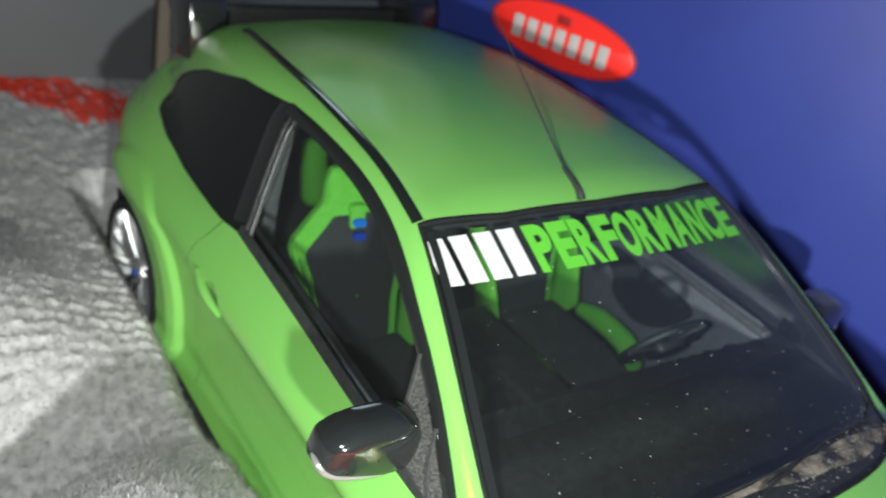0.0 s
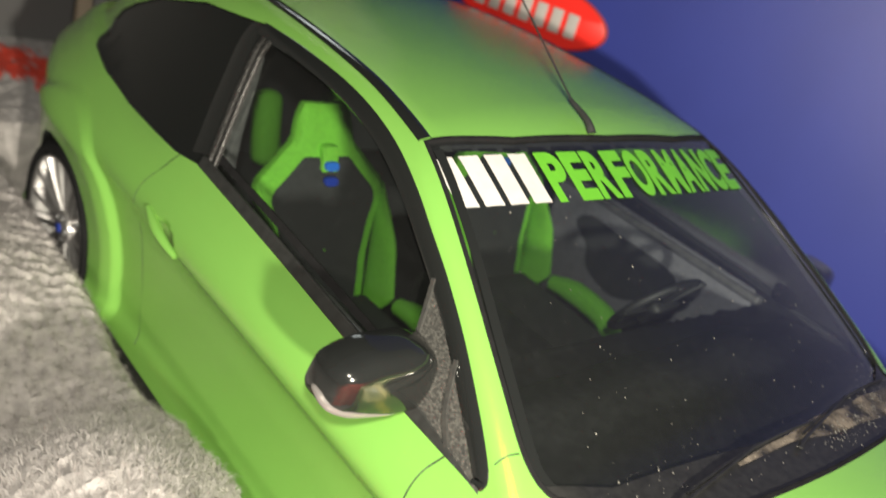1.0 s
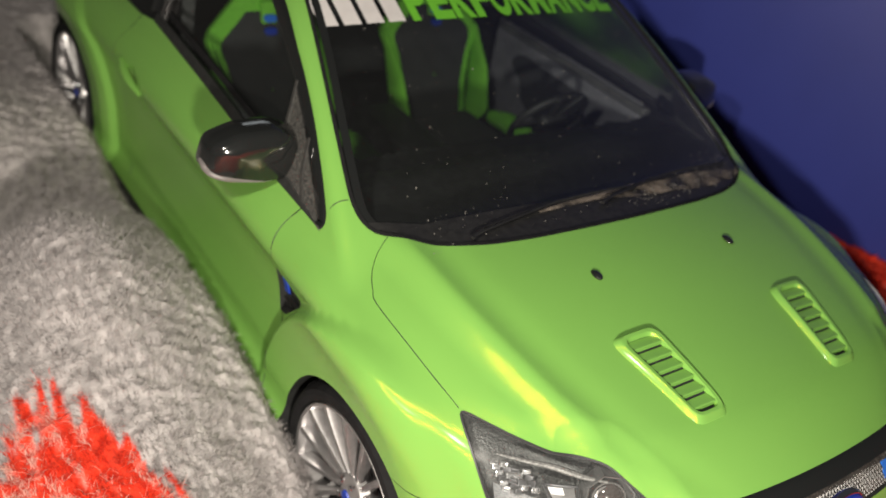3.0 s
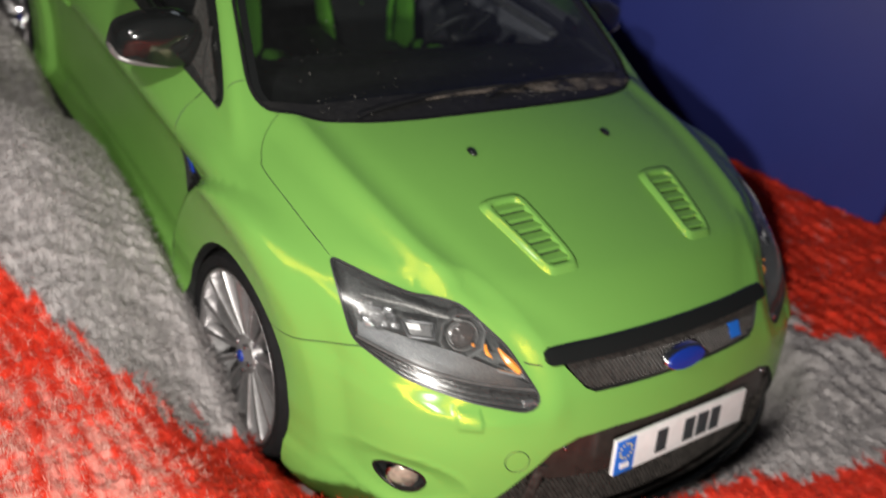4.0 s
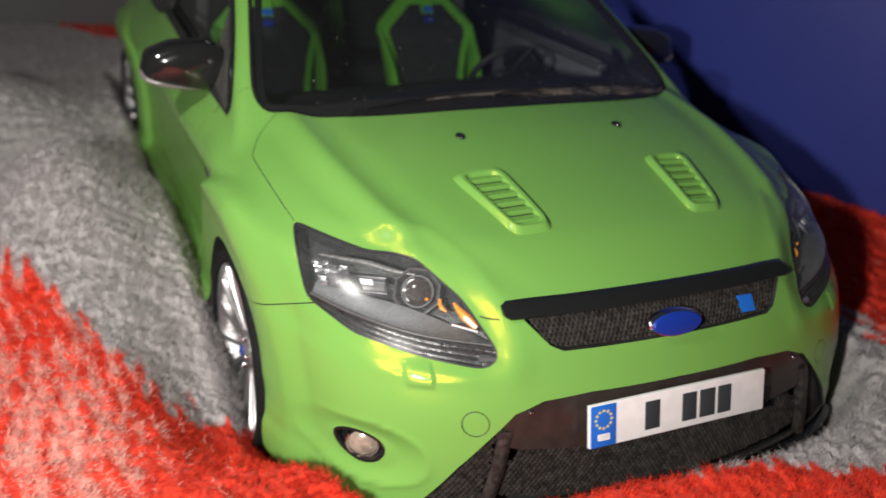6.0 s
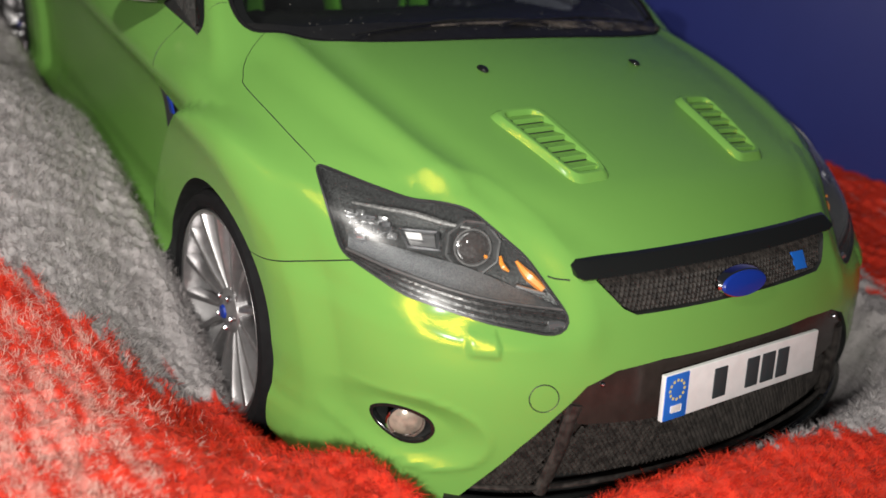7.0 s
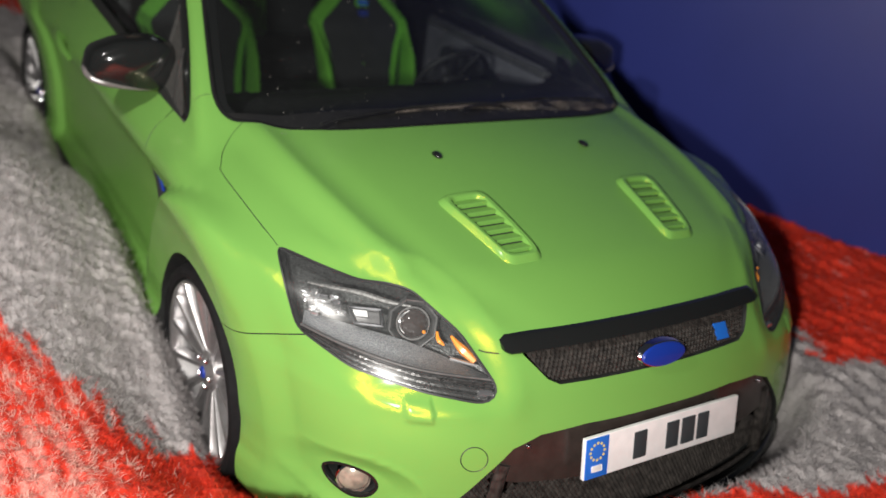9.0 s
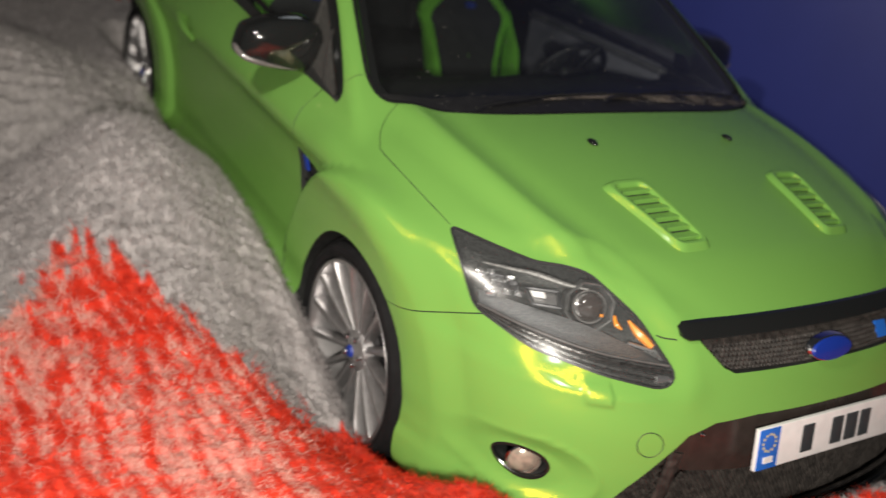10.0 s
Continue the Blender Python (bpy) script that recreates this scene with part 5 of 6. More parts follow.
def build_seat(car, x):
    s = empty("seat", car)
    s["label"] = "black bucket seat with bright green bolsters"
    lean = lambda z: 1.735 + 0.30 * (z - 1.0)

    def slab(half, y_off, deep, mat, name, label="", bulge=0.02):
        o = dense([(-a, z) for a, z in half] + [(a, z) for a, z in half[::-1]], 0.03)
        o = closed_spline(o, 90)
        c = o.mean(0)
        rings = []
        for f, dy in ((0.97, deep), (1.0, deep * 0.6), (1.0, 0.01), (0.94, -bulge * 0.7), (0.75, -bulge), (0.4, -bulge), (0.02, -bulge)):
            q = c + (o - c) * f
            rings.append(np.stack([x + q[:, 0], lean(q[:, 1]) + y_off + dy, q[:, 1]], 1))
        part(name, grid(rings, False, True), mat, s, label)
    slab([(0.078, 1.175), (0.097, 1.135), (0.112, 1.065), (0.168, 1.010), (0.232, 0.945), (0.246, 0.905), (0.215, 0.82), (0.19, 0.70), (0.18, 0.50)], 0.0, 0.05, GREEN_CLOTH, "backrest", "bright green backrest shell", 0.010)
    slab([(0.085, 1.030), (0.130, 0.985), (0.192, 0.925), (0.200, 0.895), (0.175, 0.82), (0.15, 0.70), (0.14, 0.48)], -0.012, 0.04, DARK_CLOTH, "centre_panel", "dark centre panel", 0.012)
    slab([(0.028, 1.060), (0.030, 0.985)], -0.028, 0.03, GREEN_CLOTH, "headrest_tab", "green tab", 0.006)
    for z, mat in ((1.006, SKY_BLUE), (0.960, BLUE)):
        slab([(0.021, z + 0.011), (0.021, z - 0.011)], -0.045, 0.008, mat, "badge", "small blue badge", 0.002)
    for sgn in (-1, 1):
        u = np.linspace(0, 1, 16)
        a = np.linspace(0, 2 * np.pi, 14, endpoint=False)
        zz = 0.93 - 0.42 * u
        yh, xh = np.interp(u, (0, 0.35, 0.75, 1), (0.015, 0.070, 0.085, 0.03)), np.interp(u, (0, 0.3, 0.8, 1), (0.008, 0.014, 0.016, 0.010))
        xc = x + sgn * np.interp(u, (0, 0.2, 1), (0.236, 0.228, 0.195))
        rows = [[(xc[k] + xh[k] * np.cos(t), lean(zz[k]) + 0.02 - yh[k] + yh[k] * np.sin(t), zz[k]) for t in a] for k in range(16)]
        part("back_bolster", grid(rows, False, True), GREEN_CLOTH, s, "green side bolster")
        q = spline([(x + sgn * 0.245, 1.48, 0.58), (x + sgn * 0.25, 1.36, 0.60), (x + sgn * 0.235, 1.20, 0.60), (x + sgn * 0.20, 1.10, 0.57)], 24)
        part("cushion_bolster", tube(q, np.interp(np.linspace(0, 1, 24), (0, 0.3, 0.8, 1), (0.03, 0.045, 0.045, 0.03)), 12), GREEN_CLOTH, s, "green cushion bolster")
    bm = bmesh.new()
    box(bm, (x, 1.36, 0.50), (0.42, 0.52, 0.14), 0.04)
    part("cushion", bm, DARK_CLOTH, s, "dark cushion")


def build_cabin(car):
    for x in (-0.386, 0.386):
        build_seat(car, x)
    b = empty("rear_bench", car)
    bm = bmesh.new()
    box(bm, (0, 2.45, 0.55), (1.2, 0.5, 0.16), 0.05)
    part("bench_cushion", bm, DARK_CLOTH, b, "dark bench")
    bm = bmesh.new()
    box(bm, (0, 2.72, 0.82), (1.2, 0.14, 0.55), 0.05, Matrix.Rotation(radians(-15), 4, "X"))
    part("bench_back", bm, DARK_CLOTH, b, "dark bench back")
    for x in (-0.16, 0.16):
        bm = bmesh.new()
        box(bm, (x, 2.46, 0.80), (0.115, 0.10, 0.30), 0.045, Matrix.Rotation(radians(-15), 4, "X"))
        part("bench_bolster", bm, GREEN_CLOTH, b, "green bench panel")
    d = empty("dashboard", car)
    xs = np.linspace(-0.79, 0.79, 40)
    rows = []
    for x in xs:
        hood = 0.035 * np.exp(-((x - 0.37) / 0.17) ** 2) + 0.02 * np.exp(-((x + 0.0) / 0.15) ** 2)
        rows.append([(x, 0.22, 0.915), (x, 0.30, 0.930), (x, 0.42, 0.938 + hood * 0.4), (x, 0.54, 0.936 + hood), (x, 0.65, 0.922 + hood), (x, 0.70, 0.88 + hood * 0.6), (x, 0.72, 0.78), (x, 0.70, 0.55)])
    part("dash_top", grid(rows), MATT, d, "black grained dash top", 50)
    bm = bmesh.new()
    box(bm, (0, 1.15, 0.60), (0.20, 0.70, 0.22), 0.03)
    part("console", bm, MATT, d)
    w = empty("steering_wheel", car)
    T = Matrix.Translation((0.40, 0.90, 0.875)) @ Matrix.Rotation(radians(-58), 4, "X")
    a = np.linspace(0, 2 * np.pi, 48, endpoint=False)
    bm = tube(np.stack([0.155 * np.cos(a), 0.155 * np.sin(a), 0 * a], 1), 0.013, 10, True)
    bmesh.ops.transform(bm, matrix=T, verts=bm.verts)
    part("wheel_rim", bm, MATT, w, "black wheel rim")
    bm = bmesh.new()
    box(bm, (0, 0, -0.02), (0.13, 0.10, 0.05), 0.02)
    bmesh.ops.transform(bm, matrix=T, verts=bm.verts)
    part("boss", bm, MATT, w)
    for ang in (0, 180, 250, 290):
        bm = bmesh.new()
        box(bm, (0.11, 0, -0.012), (0.13, 0.028, 0.016), 0.005)
        bmesh.ops.transform(bm, matrix=T @ Matrix.Rotation(radians(ang), 4, "Z"), verts=bm.verts)
        part("wheel_spoke", bm, MATT, w)
    # grey door cards and belts
    for s in (-1, 1):
        bm = bmesh.new()
        box(bm, (s * 0.775, 1.25, 0.70), (0.03, 0.95, 0.50), 0.02)
        part("door_card", bm, GREY_CLOTH, car, "grey inner door panel")
        o = closed_spline([(1.56, 0.80), (1.50, 0.855), (1.38, 0.850), (1.12, 0.845), (1.06, 0.80), (1.16, 0.68), (1.30, 0.62), (1.44, 0.66), (1.48, 0.74)], 50)
        loop = np.stack([np.full(50, s * 0.759), o[:, 0], o[:, 1]], 1)
        bm = prism(loop, (0, 0, 0), (-s * 0.008, 0, 0))
        part("door_insert", bm, DARK_CLOTH, car, "dark door insert")
        bm = bmesh.new()
        box(bm, (s * 0.765, 1.22, 0.93), (0.05, 0.95, 0.03), 0.012)
        part("door_ledge", bm, GREY_TRIM, car, "pale door ledge")
        q = spline([(s * 0.60, 1.90, 1.28), (s * 0.64, 1.88, 0.95), (s * 0.66, 1.80, 0.55)], 20)
        part("belt", ribbon(q, np.tile((0, -1.0, 0), (20, 1)), 0.05, 0.004, 0.002), GREY_TRIM, car, "pale seat belt")
    m = empty("inner_mirror", car)
    bm = bmesh.new()
    box(bm, (0, 0.98, 1.33), (0.20, 0.035, 0.055), 0.015)
    part("mirror_case", bm, MATT, m)


car = tagged(empty("model_car"), "bright green metallic die-cast hot hatch model standing on the rug", "model car")
car.scale = (S, S, S)
build_body(car)
build_glass(car, None)
for side in (-1, 1):
    for y in (0.0, REAR_AXLE):
        build_wheel(car, side, y)
build_trim(car)
for side in (-1, 1):
    build_lamp(car, side)
build_front(car)
build_hood_parts(car)
build_screen_parts(car)
build_spoiler(car)
build_cabin(car)


# ---- setting ----
def rug_height(x, y):
    """In car metres: the car has sunk into the soft rug, which swells up round it."""
    dx = np.maximum(np.abs(x) - np.where(x < 0, 0.80, 0.70), 0)
    ax = np.minimum(np.abs(x), 0.85)
    dy = np.maximum(np.maximum(-0.88 + 0.25 * ax ** 2 + 0.5 * ax ** 6 - y, y - 3.2), 0)
    d = np.hypot(dx, dy)
    h = 0.02 + 0.39 * step01(-0.02, 0.20, d)
    h = h + 0.29 * np.exp(-(((x + 1.34) / 0.30) ** 2 + ((y - 0.92) / 0.50) ** 2)) + 0.20 * np.exp(-(((x + 1.6) / 0.40) ** 2 + ((y - 2.3) / 0.45) ** 2))
    h = h - 0.33 * np.exp(-(((x + 1.50) / 0.45) ** 2 + ((y - 1.64) / 0.26) ** 2)) + 0.04 * np.exp(-(((x + 0.15) / 0.35) ** 2 + ((y + 1.02) / 0.14) ** 2))
    h = h - 0.20 * np.exp(-(((x + 1.0) / 0.18) ** 2 + ((y + 0.20) / 0.40) ** 2))
    h = h + 0.05 * np.exp(-(((x + 0.92) / 0.28) ** 2 + ((y + 0.80) / 0.28) ** 2))
    h = h - 0.10 * np.exp(-(((x + 0.80) / 0.15) ** 2 + ((y + 0.90) / 0.15) ** 2))
    h = h - 0.05 * np.exp(-(((x + 0.84) / 0.17) ** 2 + ((y + 0.79) / 0.16) ** 2))
    h = h - 0.075 * np.exp(-(((x + 0.62) / 0.17) ** 2 + ((y + 0.96) / 0.15) ** 2))
    h = h + 0.05 * np.sin(1.3 * x + 0.7) * np.sin(1.1 * y + 0.4) * step01(0.3, 1.0, d)
    return h


def red_part(x, y):
    """How red the pile is at a place of the plan: two bands across the rug and one far patch."""
    wob = 0.05 * np.sin(9 * x + 3 * y) + 0.03 * np.sin(23 * y - 11 * x)
    edge = ramp(x, (-2.8, -1.9, -1.67, -1.52, -1.40, -1.28, -1.16, -1.02, -0.9, -0.7), (-0.4, 0.12, 0.36, 0.52, 0.36, 0.06, -0.12, -0.16, -0.22, -0.4))
    band = np.where(x < -0.75, step01(0.13, -0.13, y - edge + wob), 0)
    front = ramp(x, (-0.75, -0.3, -0.1, 0.1, 0.4, 0.65, 0.9, 1.2, 1.5), (-0.70, -0.90, -1.00, -1.10, -1.16, -1.18, -1.14, -1.06, -1.0))
    near = np.where(x >= -0.75, step01(0.05, -0.05, y - front + wob * 0.6), 0)
    far = 0.90 * step01(0.05, -0.05, (0.92 + 0.8 * np.clip(-0.66 - y, 0, 1)) - x + wob) * (y < 1.0) * step01(2.2, 2.08, x + 0.5 * wob)
    back = step01(0.1, -0.1, np.abs(y - 4.30 + 0.9 * (x + 0.75)) - 0.30 + wob) * (y > 2) * (x < 0.5) * 0.85 * step01(-1.2, -1.08, x + wob)
    return np.clip(np.maximum(np.maximum(band, near), np.maximum(far, back)), 0, 1)


def streaks(x, y):
    """Long uneven locks of yarn, 0 to 1."""
    a, b = x + 0.06 * y, y
    s = np.sin(83 * a + 1.6 * np.sin(9 * b) + 2.3 * np.sin(5 * b + 11 * a)) + 0.8 * np.sin(141 * a + 1.9 * np.sin(15 * b + 1.0 + 7 * a)) + 0.8 * np.sin(29 * b + 3.5 * np.sin(23 * a) + 2 * np.sin(61 * a))
    return np.clip(0.5 + 0.28 * s, 0, 1)


def pale_part(x, y):
    """How much pale yarn is mixed into the red."""
    p = 0.5 + 0.5 * np.sin(7 * x + 2.1) * np.sin(5 * y + 0.5)
    return np.where(x < -1.0, 0.05 + (0.15 + 0.35 * p) * step01(-1.08, -1.35, x), -1.0)


def rug_backing():
    """Short ground pile: grey or red by the woven pattern, which is stored on the mesh."""
    m = material("rug_backing", (0.4, 0.4, 0.4), 0.95)
    nt = m.node_tree
    at = nt.nodes.new("ShaderNodeAttribute")
    at.attribute_name = "pattern"
    mix, mix2, mix3 = (nt.nodes.new("ShaderNodeMix") for _ in range(3))
    for q in (mix, mix2, mix3):
        q.data_type = "RGBA"
    mix.inputs[6].default_value, mix.inputs[7].default_value = (0.45, 0.42, 0.42, 1), (0.76, 0.038, 0.011, 1)
    mix2.inputs[7].default_value = (0.82, 0.46, 0.40, 1)
    mix3.blend_type = "MULTIPLY"
    mix3.inputs[0].default_value = 1.0
    at2 = nt.nodes.new("ShaderNodeAttribute")
    at2.attribute_name = "pale"
    nz, nz2 = nt.nodes.new("ShaderNodeTexNoise"), nt.nodes.new("ShaderNodeTexNoise")
    nz.inputs["Scale"].default_value, nz.inputs["Detail"].default_value, nz.inputs["Roughness"].default_value = 1300, 8, 0.7
    nz2.inputs["Scale"].default_value, nz2.inputs["Detail"].default_value = 420, 5
    tc = nt.nodes.new("ShaderNodeTexCoord")
    rp = nt.nodes.new("ShaderNodeMapRange")
    rp.inputs[1].default_value, rp.inputs[2].default_value, rp.inputs[3].default_value, rp.inputs[4].default_value = 0.3, 0.7, 0.72, 1.15
    bn = nt.nodes.new("ShaderNodeBump")
    bn.inputs["Distance"].default_value, bn.inputs["Strength"].default_value = 0.0006, 0.8
    for q in (nz, nz2):
        nt.links.new(tc.outputs["Object"], q.inputs["Vector"])
    nt.links.new(at.outputs["Fac"], mix.inputs[0])
    nt.links.new(at2.outputs["Fac"], mix2.inputs[0])
    nt.links.new(mix.outputs[2], mix2.inputs[6])
    nt.links.new(nz2.outputs["Fac"], rp.inputs[0])
    nt.links.new(mix2.outputs[2], mix3.inputs[6])
    nt.links.new(rp.outputs[0], mix3.inputs[7])
    nt.links.new(nz.outputs["Fac"], bn.inputs["Height"])
    b = nt.nodes["Principled BSDF"]
    b.inputs["Sheen Weight"].default_value = 0.05
    nt.links.new(mix3.outputs[2], b.inputs["Base Color"])
    nt.links.new(bn.outputs[0], b.inputs["Normal"])
    return m


def clumps(x, y):
    """Small uneven tufts of the pile."""
    h = np.zeros_like(x)
    for k, (f, a) in enumerate(((24, 0.005), (43, 0.005), (79, 0.004), (137, 0.004), (240, 0.003))):
        c, s = math.cos(1.1 * k + 0.4), math.sin(1.1 * k + 0.4)
        u, v = f * (c * x + s * y), f * (c * y - s * x)
        u, v = u + 1.3 * np.sin(0.61 * v + k), v + 1.3 * np.sin(0.53 * u + 2 * k)
        h = h + a * np.sin(u) * np.sin(v)
    rows = np.sin(2 * np.pi * (y + 0.12 * x) / 0.058 + 1.7 * np.sin(6.5 * x) + 1.2 * np.sin(4.3 * y + 2.0 * x) + 0.8 * np.sin(17 * x - 5 * y))
    cross = np.sin(2 * np.pi * (x + 0.22 * y) / 0.085 + 1.5 * np.sin(5.3 * y + 2.0 * x) + 1.1 * np.sin(13 * y - 4.0 * x))
    h = h + 0.010 * cross * step01(0.55, 0.85, x) * (0.7 + 0.5 * np.sin(31 * y + 9 * x))
    return h + (0.003 + 0.005 * step01(0.4, 1.2, y)) * rows * step01(0.7, 0.3, x) * step01(3.0, 2.5, y) * (0.6 + 0.5 * np.sin(3.7 * x + 5.1 * y) * np.sin(6.1 * x - 2.3 * y))


def build_rug():
    xs = np.concatenate([np.linspace(-7, -2.7, 60), np.arange(-2.68, -0.74, 0.008), np.linspace(-0.73, 0.9, 130), np.arange(0.92, 2.3, 0.012), np.linspace(2.62, 6, 60)])
    ys = np.concatenate([np.linspace(-5, -1.82, 40), np.arange(-1.80, 2.8, 0.0095), np.arange(2.81, 5.0, 0.025), np.linspace(5.02, 9, 50)])
    gx, gy = np.meshgrid(xs, ys, indexing="ij")
    p = np.stack([gx, gy, rug_height(gx, gy) - 0.004 + clumps(gx, gy)], -1) * S
    ob = part("rug", grid(p), rug_backing())
    at = ob.data.attributes.new("pattern", "FLOAT", "POINT")
    g = np.random.default_rng(8)
    red = red_part(gx, gy)
    fuzz = streaks(gx, gy)
    red = step01(-0.08, 0.08, red - 0.12 - 0.76 * fuzz)
    at.data.foreach_set("value", red.ravel().astype(np.float32))
    pale = red * step01(0.25, 0.75, pale_part(gx, gy) * 1.5 + 0.75 * streaks(gx + 0.31, gy - 0.17) - 0.66 + 0.10 * g.standard_normal(gx.shape))
    ob.data.attributes.new("pale", "FLOAT", "POINT").data.foreach_set("value", (0.55 * pale).ravel().astype(np.float32))
    return tagged(ob, "shaggy grey and orange-red patterned rug", "rug", kind="structure")


rug = build_rug()


def build_pile(n, seed):
    """Yarn standing on the rug: leaning, tapering strands in tufts, sorted by colour into three meshes."""
    g = np.random.default_rng(seed)
    reach = g.random(n) ** 0.8
    x = np.where(g.random(n) < 0.62, -0.74 - 1.9 * reach, 0)
    y = np.where(x < 0, -1.5 + 6.0 * g.random(n) ** 1.5, 0)
    front = x == 0
    x[front] = -0.95 + 2.9 * g.random(front.sum())
    y[front] = -1.65 + 1.9 * g.random(front.sum()) ** 0.9
    keep = ~((np.abs(x) < 0.80) & (y > -0.70))
    x, y = x[keep], y[keep]
    # gather into tufts
    tx, ty = np.round(x / 0.045 + 0.35 * np.sin(29 * y)), np.round(y / 0.045 + 0.35 * np.sin(31 * x))
    x, y = x + 0.22 * (tx * 0.045 - x), y + 0.22 * (ty * 0.045 - y)
    n = len(x)
    tuft = np.sin(tx * 12.9898 + ty * 78.233) * 43758.5453
    tuft = tuft - np.floor(tuft)
    red = red_part(x, y)
    lock = streaks(x, y)
    tone = np.where(g.random(n) * 0.16 + lock * 0.76 < red, 1, 0)
    pale = pale_part(x, y)
    tone = np.where((tone == 1) & (g.random(n) * 0.25 < pale * 1.5 + 0.75 * streaks(x + 0.31, y - 0.17) - 0.70), 2, tone)
    base = rug_height(x, y) - 0.008 + clumps(x, y)
    slope = np.stack([(rug_height(x + 0.01, y) - rug_height(x - 0.01, y)) / 0.02, (rug_height(x, y + 0.01) - rug_height(x, y - 0.01)) / 0.02], 1)
    length = (0.012 + 0.010 * g.random(n) + 0.006 * tuft) * (1 + 0.55 * step01(-0.95, -1.15, x) * step01(-0.5, 0.1, y))
    flow = np.stack([0.35 * np.sin(3.1 * y + 2.0 * x) + 0.25 * np.sin(11 * x + 5 * y), -0.35 + 0.35 * np.sin(2.3 * x - 1.7 * y) + 0.25 * np.sin(9 * y + 13 * x)], 1)
    lean = flow * 0.7 + 0.26 * g.standard_normal((n, 2)) + 0.35 * (np.stack([np.cos(6.28 * tuft), np.sin(6.28 * tuft)], 1)) - 0.5 * slope
    # keep yarn out of the car's sides and wheels
    wall = step01(1.15, 0.95, np.abs(x)) * (y > -0.8)
    lean[:, 0] += np.sign(x) * 0.35 * wall
    lean[:, 1] -= 0.35 * step01(-1.0, -0.8, y) * (np.abs(x) < 0.8)
    d = np.column_stack([lean, np.ones(n)])
    d /= np.linalg.norm(d, axis=1)[:, None]
    root = np.column_stack([x, y, base])
    bend = 0.45 * g.standard_normal((n, 3)) * length[:, None]
    bend[:, 2] = -0.15 * length
    ang = g.random(n) * np.pi
    side = np.column_stack([np.cos(ang), np.sin(ang), np.zeros(n)]) * (0.0005 + 0.0004 * g.random(n))[:, None]
    a = root
    c = root + d * (length * 0.6)[:, None] + bend * 0.2
    e = root + d * length[:, None] + bend
    verts = np.stack([a - side, a + side, c - side, c + side, e], 1) * S
    for k, (name, mat, label) in enumerate((("grey_pile", GREY_PILE, "fluffy grey pile"), ("red_pile", RED_PILE, "fluffy orange-red pile"), ("pale_pile", PINK_PILE, "pale pink yarn in the red pile"))):
        v = verts[tone == k]
        m = len(v)
        off = (np.arange(m) * 5)[:, None]
        me = bpy.data.meshes.new(name)
        loops = np.concatenate([off + np.array((0, 1, 3, 2)), off + np.array((2, 3, 4))], 1).ravel()
        me.vertices.add(m * 5)
        me.vertices.foreach_set("co", v.reshape(-1))
        me.loops.add(len(loops))
        me.loops.foreach_set("vertex_index", loops.astype(np.int32))
        me.polygons.add(m * 2)
        start = (np.arange(m) * 7)[:, None] + np.array((0, 4))
        me.polygons.foreach_set("loop_start", start.ravel().astype(np.int32))
        me.polygons.foreach_set("use_smooth", np.ones(m * 2, bool))
        me.update(calc_edges=True)
        me.validate()
        me.materials.append(mat)
        ob = new(name, me)
        ob.parent = rug
        tagged(ob, label, "", "", "stuff")


build_pile(640000, 5)


def place_box():
    """The display box stands askew along the car's far side."""
    a, b = 1.86, -0.35
    turn = math.atan(-b)
    f = Matrix.Translation((a * S, 0, 0.33 * S)) @ Matrix.Rotation(turn, 4, "Z")
    t = empty("blue_box")
    t.matrix_world = f
    bm = bmesh.new()
    y0, y1, deep, high = -0.32 * S, 3.55 * S, 2.0 * S, 4.4 * S
    box(bm, (deep / 2, (y0 + y1) / 2, high / 2), (deep, y1 - y0, high), 0.0012)
    part("carton", bm, BOX_BLUE, t, "blue printed carton")
    return t, f, (y0, y1, deep, high)


bx, bf, dims = place_box()
tagged(bx, "tall blue cardboard display box with a red oval badge", "box")
cy, cz = 2.56 * S, 1.08 * S


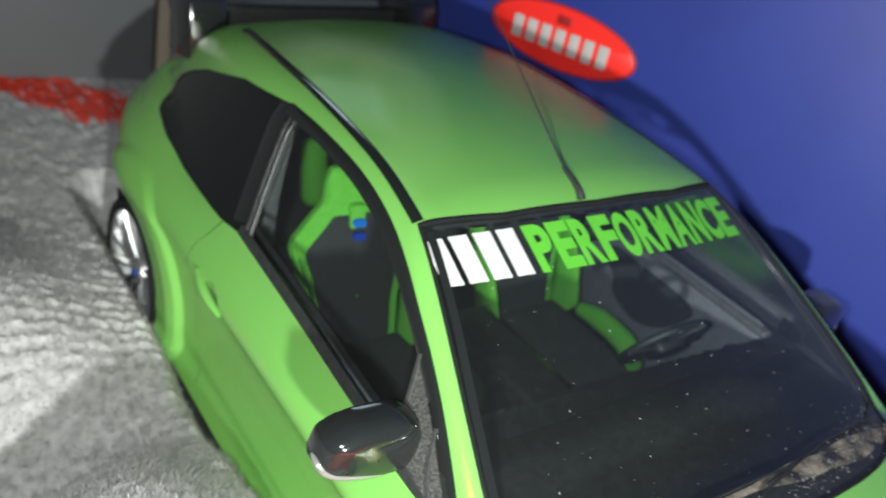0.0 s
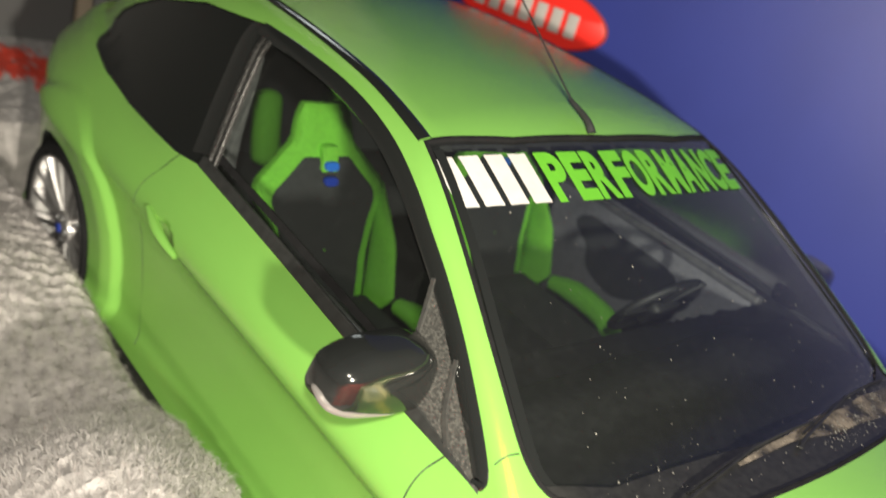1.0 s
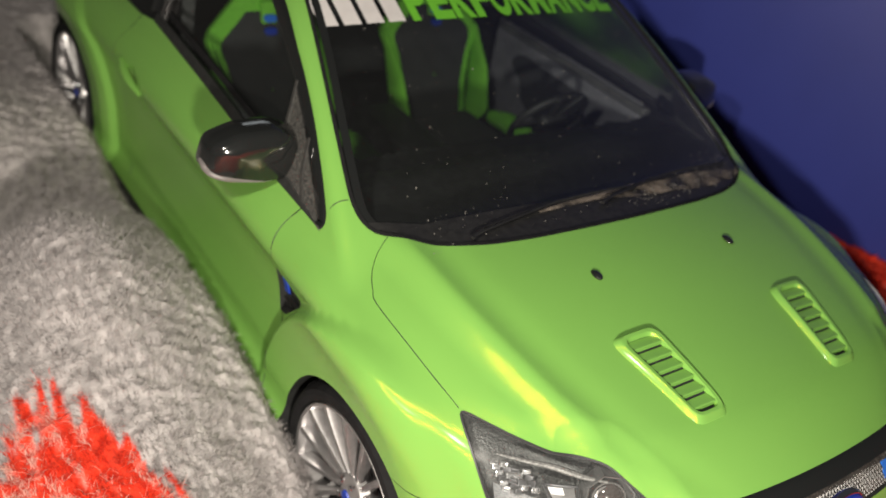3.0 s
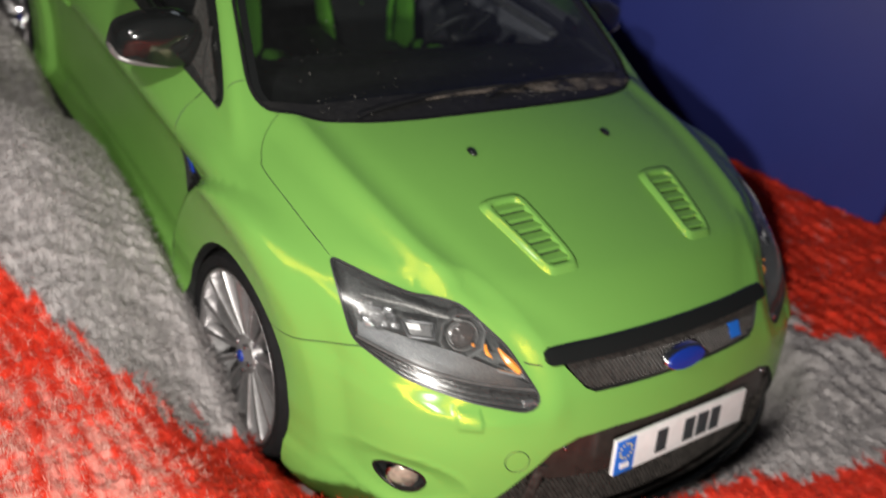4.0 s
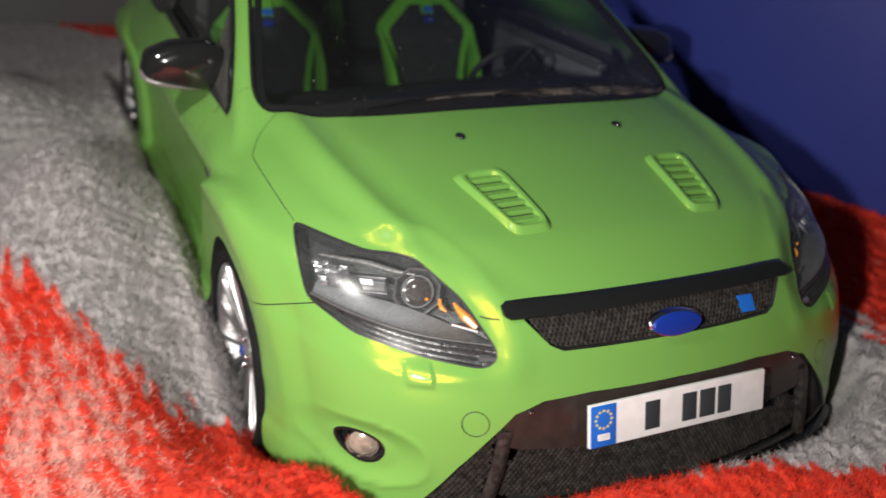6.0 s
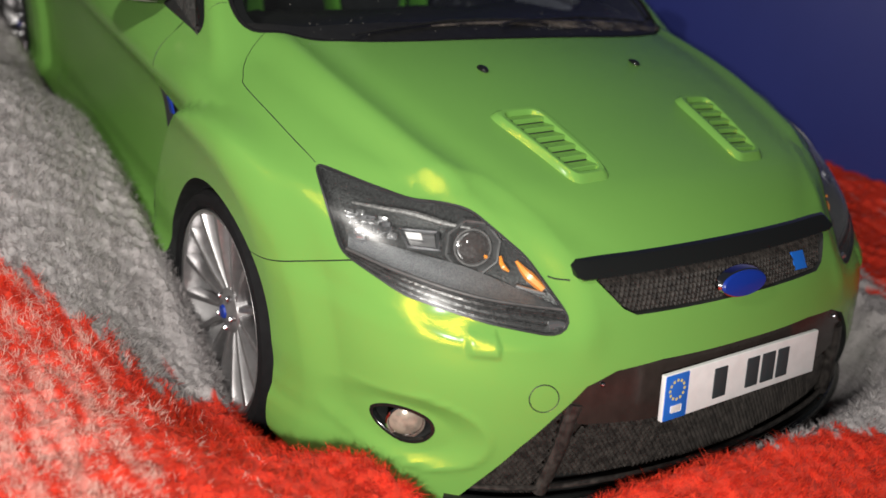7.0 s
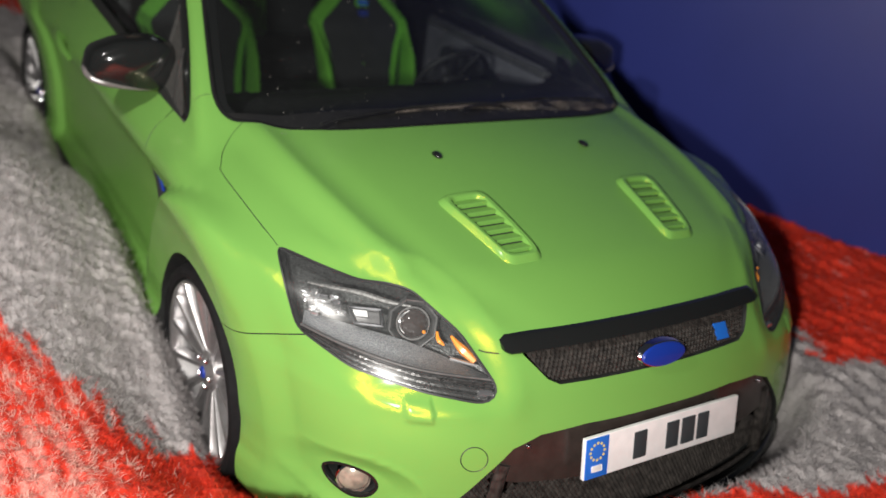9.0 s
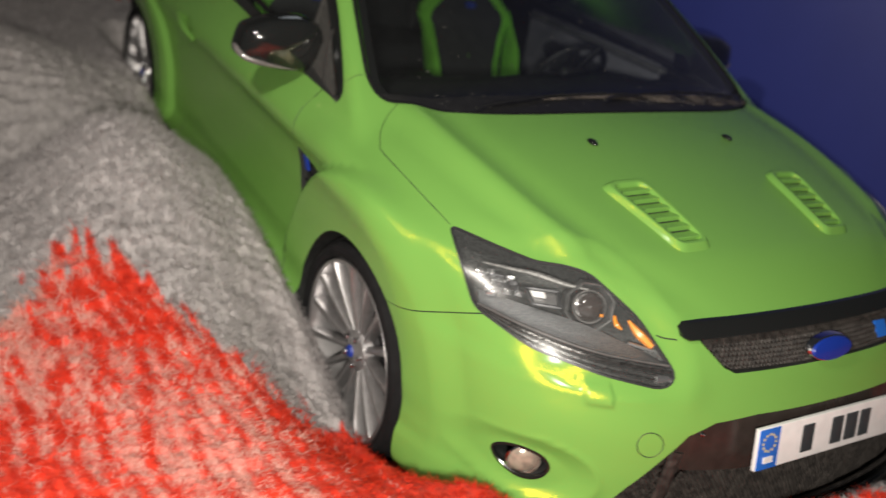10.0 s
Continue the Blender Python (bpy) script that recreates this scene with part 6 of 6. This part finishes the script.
def oval(name, rx, rz, lift, mat, label):
    a = np.linspace(0, 2 * np.pi, 64, endpoint=False)
    rings = [[(-lift * k, cy + rx * f * np.cos(t), cz + rz * f * np.sin(t)) for t in a] for f, k in ((1, 0), (1, 1), (0.985, 1.4), (0.5, 1.4), (0.001, 1.4))]
    return part(name, grid(rings, False, True), mat, bx, label)


oval("oval_rim", 0.40 * S, 0.150 * S, 0.0002, DARK_RED, "dark red rim of the oval")
oval("oval_badge", 0.385 * S, 0.142 * S, 0.0004, RED_PRINT, "red oval badge")
for k in range(7):
    bm = bmesh.new()
    box(bm, (-0.0009, cy + (0.235 - 0.078 * k) * S, cz - 0.01 * S), (0.0004, 0.052 * S, 0.105 * S), 0.0001)
    part("oval_bar", bm, OVAL_PRINT, bx, "white bar on the oval")
bm = bmesh.new()
box(bm, (-0.0009, cy, cz + 0.085 * S), (0.0004, 0.07 * S, 0.04 * S), 0.0001)
part("oval_bar", bm, DARK_RED, bx, "small dark mark on the oval")

storage = tagged(empty("storage_box"), "plain grey storage box standing behind the car", "box")
for name, z, high, out in (("box_body", 1.35, 2.5, 0.0), ("lid", 2.85, 0.5, 0.04)):
    bm = bmesh.new()
    box(bm, (-2.2 * S, 4.9 * S, z * S), ((4.05 + out) * S, (0.8 + out) * S, high * S), 0.001)
    part(name, bm, GREY_PANEL, storage)
bm = bmesh.new()
box(bm, (-0.06 * S, 4.7 * S, 1.6 * S), (0.09 * S, 0.09 * S, 3.0 * S), 0.0008)
tagged(part("post", bm, BEIGE), "pale beige upright post behind the car", "post")
bm = bmesh.new()
box(bm, (0.08 * S, 4.8 * S, 0.9 * S), (0.10 * S, 0.2 * S, 0.5 * S), 0.001)
tagged(part("pink_packet", bm, PINK), "small pink packet standing behind the car", "packet")
bm = bmesh.new()
box(bm, (0.0, 0.0, -0.03), (2.4, 1.3, 0.02))
tagged(part("floor", bm, FLOOR), "dark wooden floor under the rug", "floor", kind="structure")
bm = bmesh.new()
box(bm, (0.0, 0.64, 0.58), (2.4, 0.02, 1.2))
tagged(part("wall_back", bm, WALL), "plain dark wall", "wall", kind="structure")
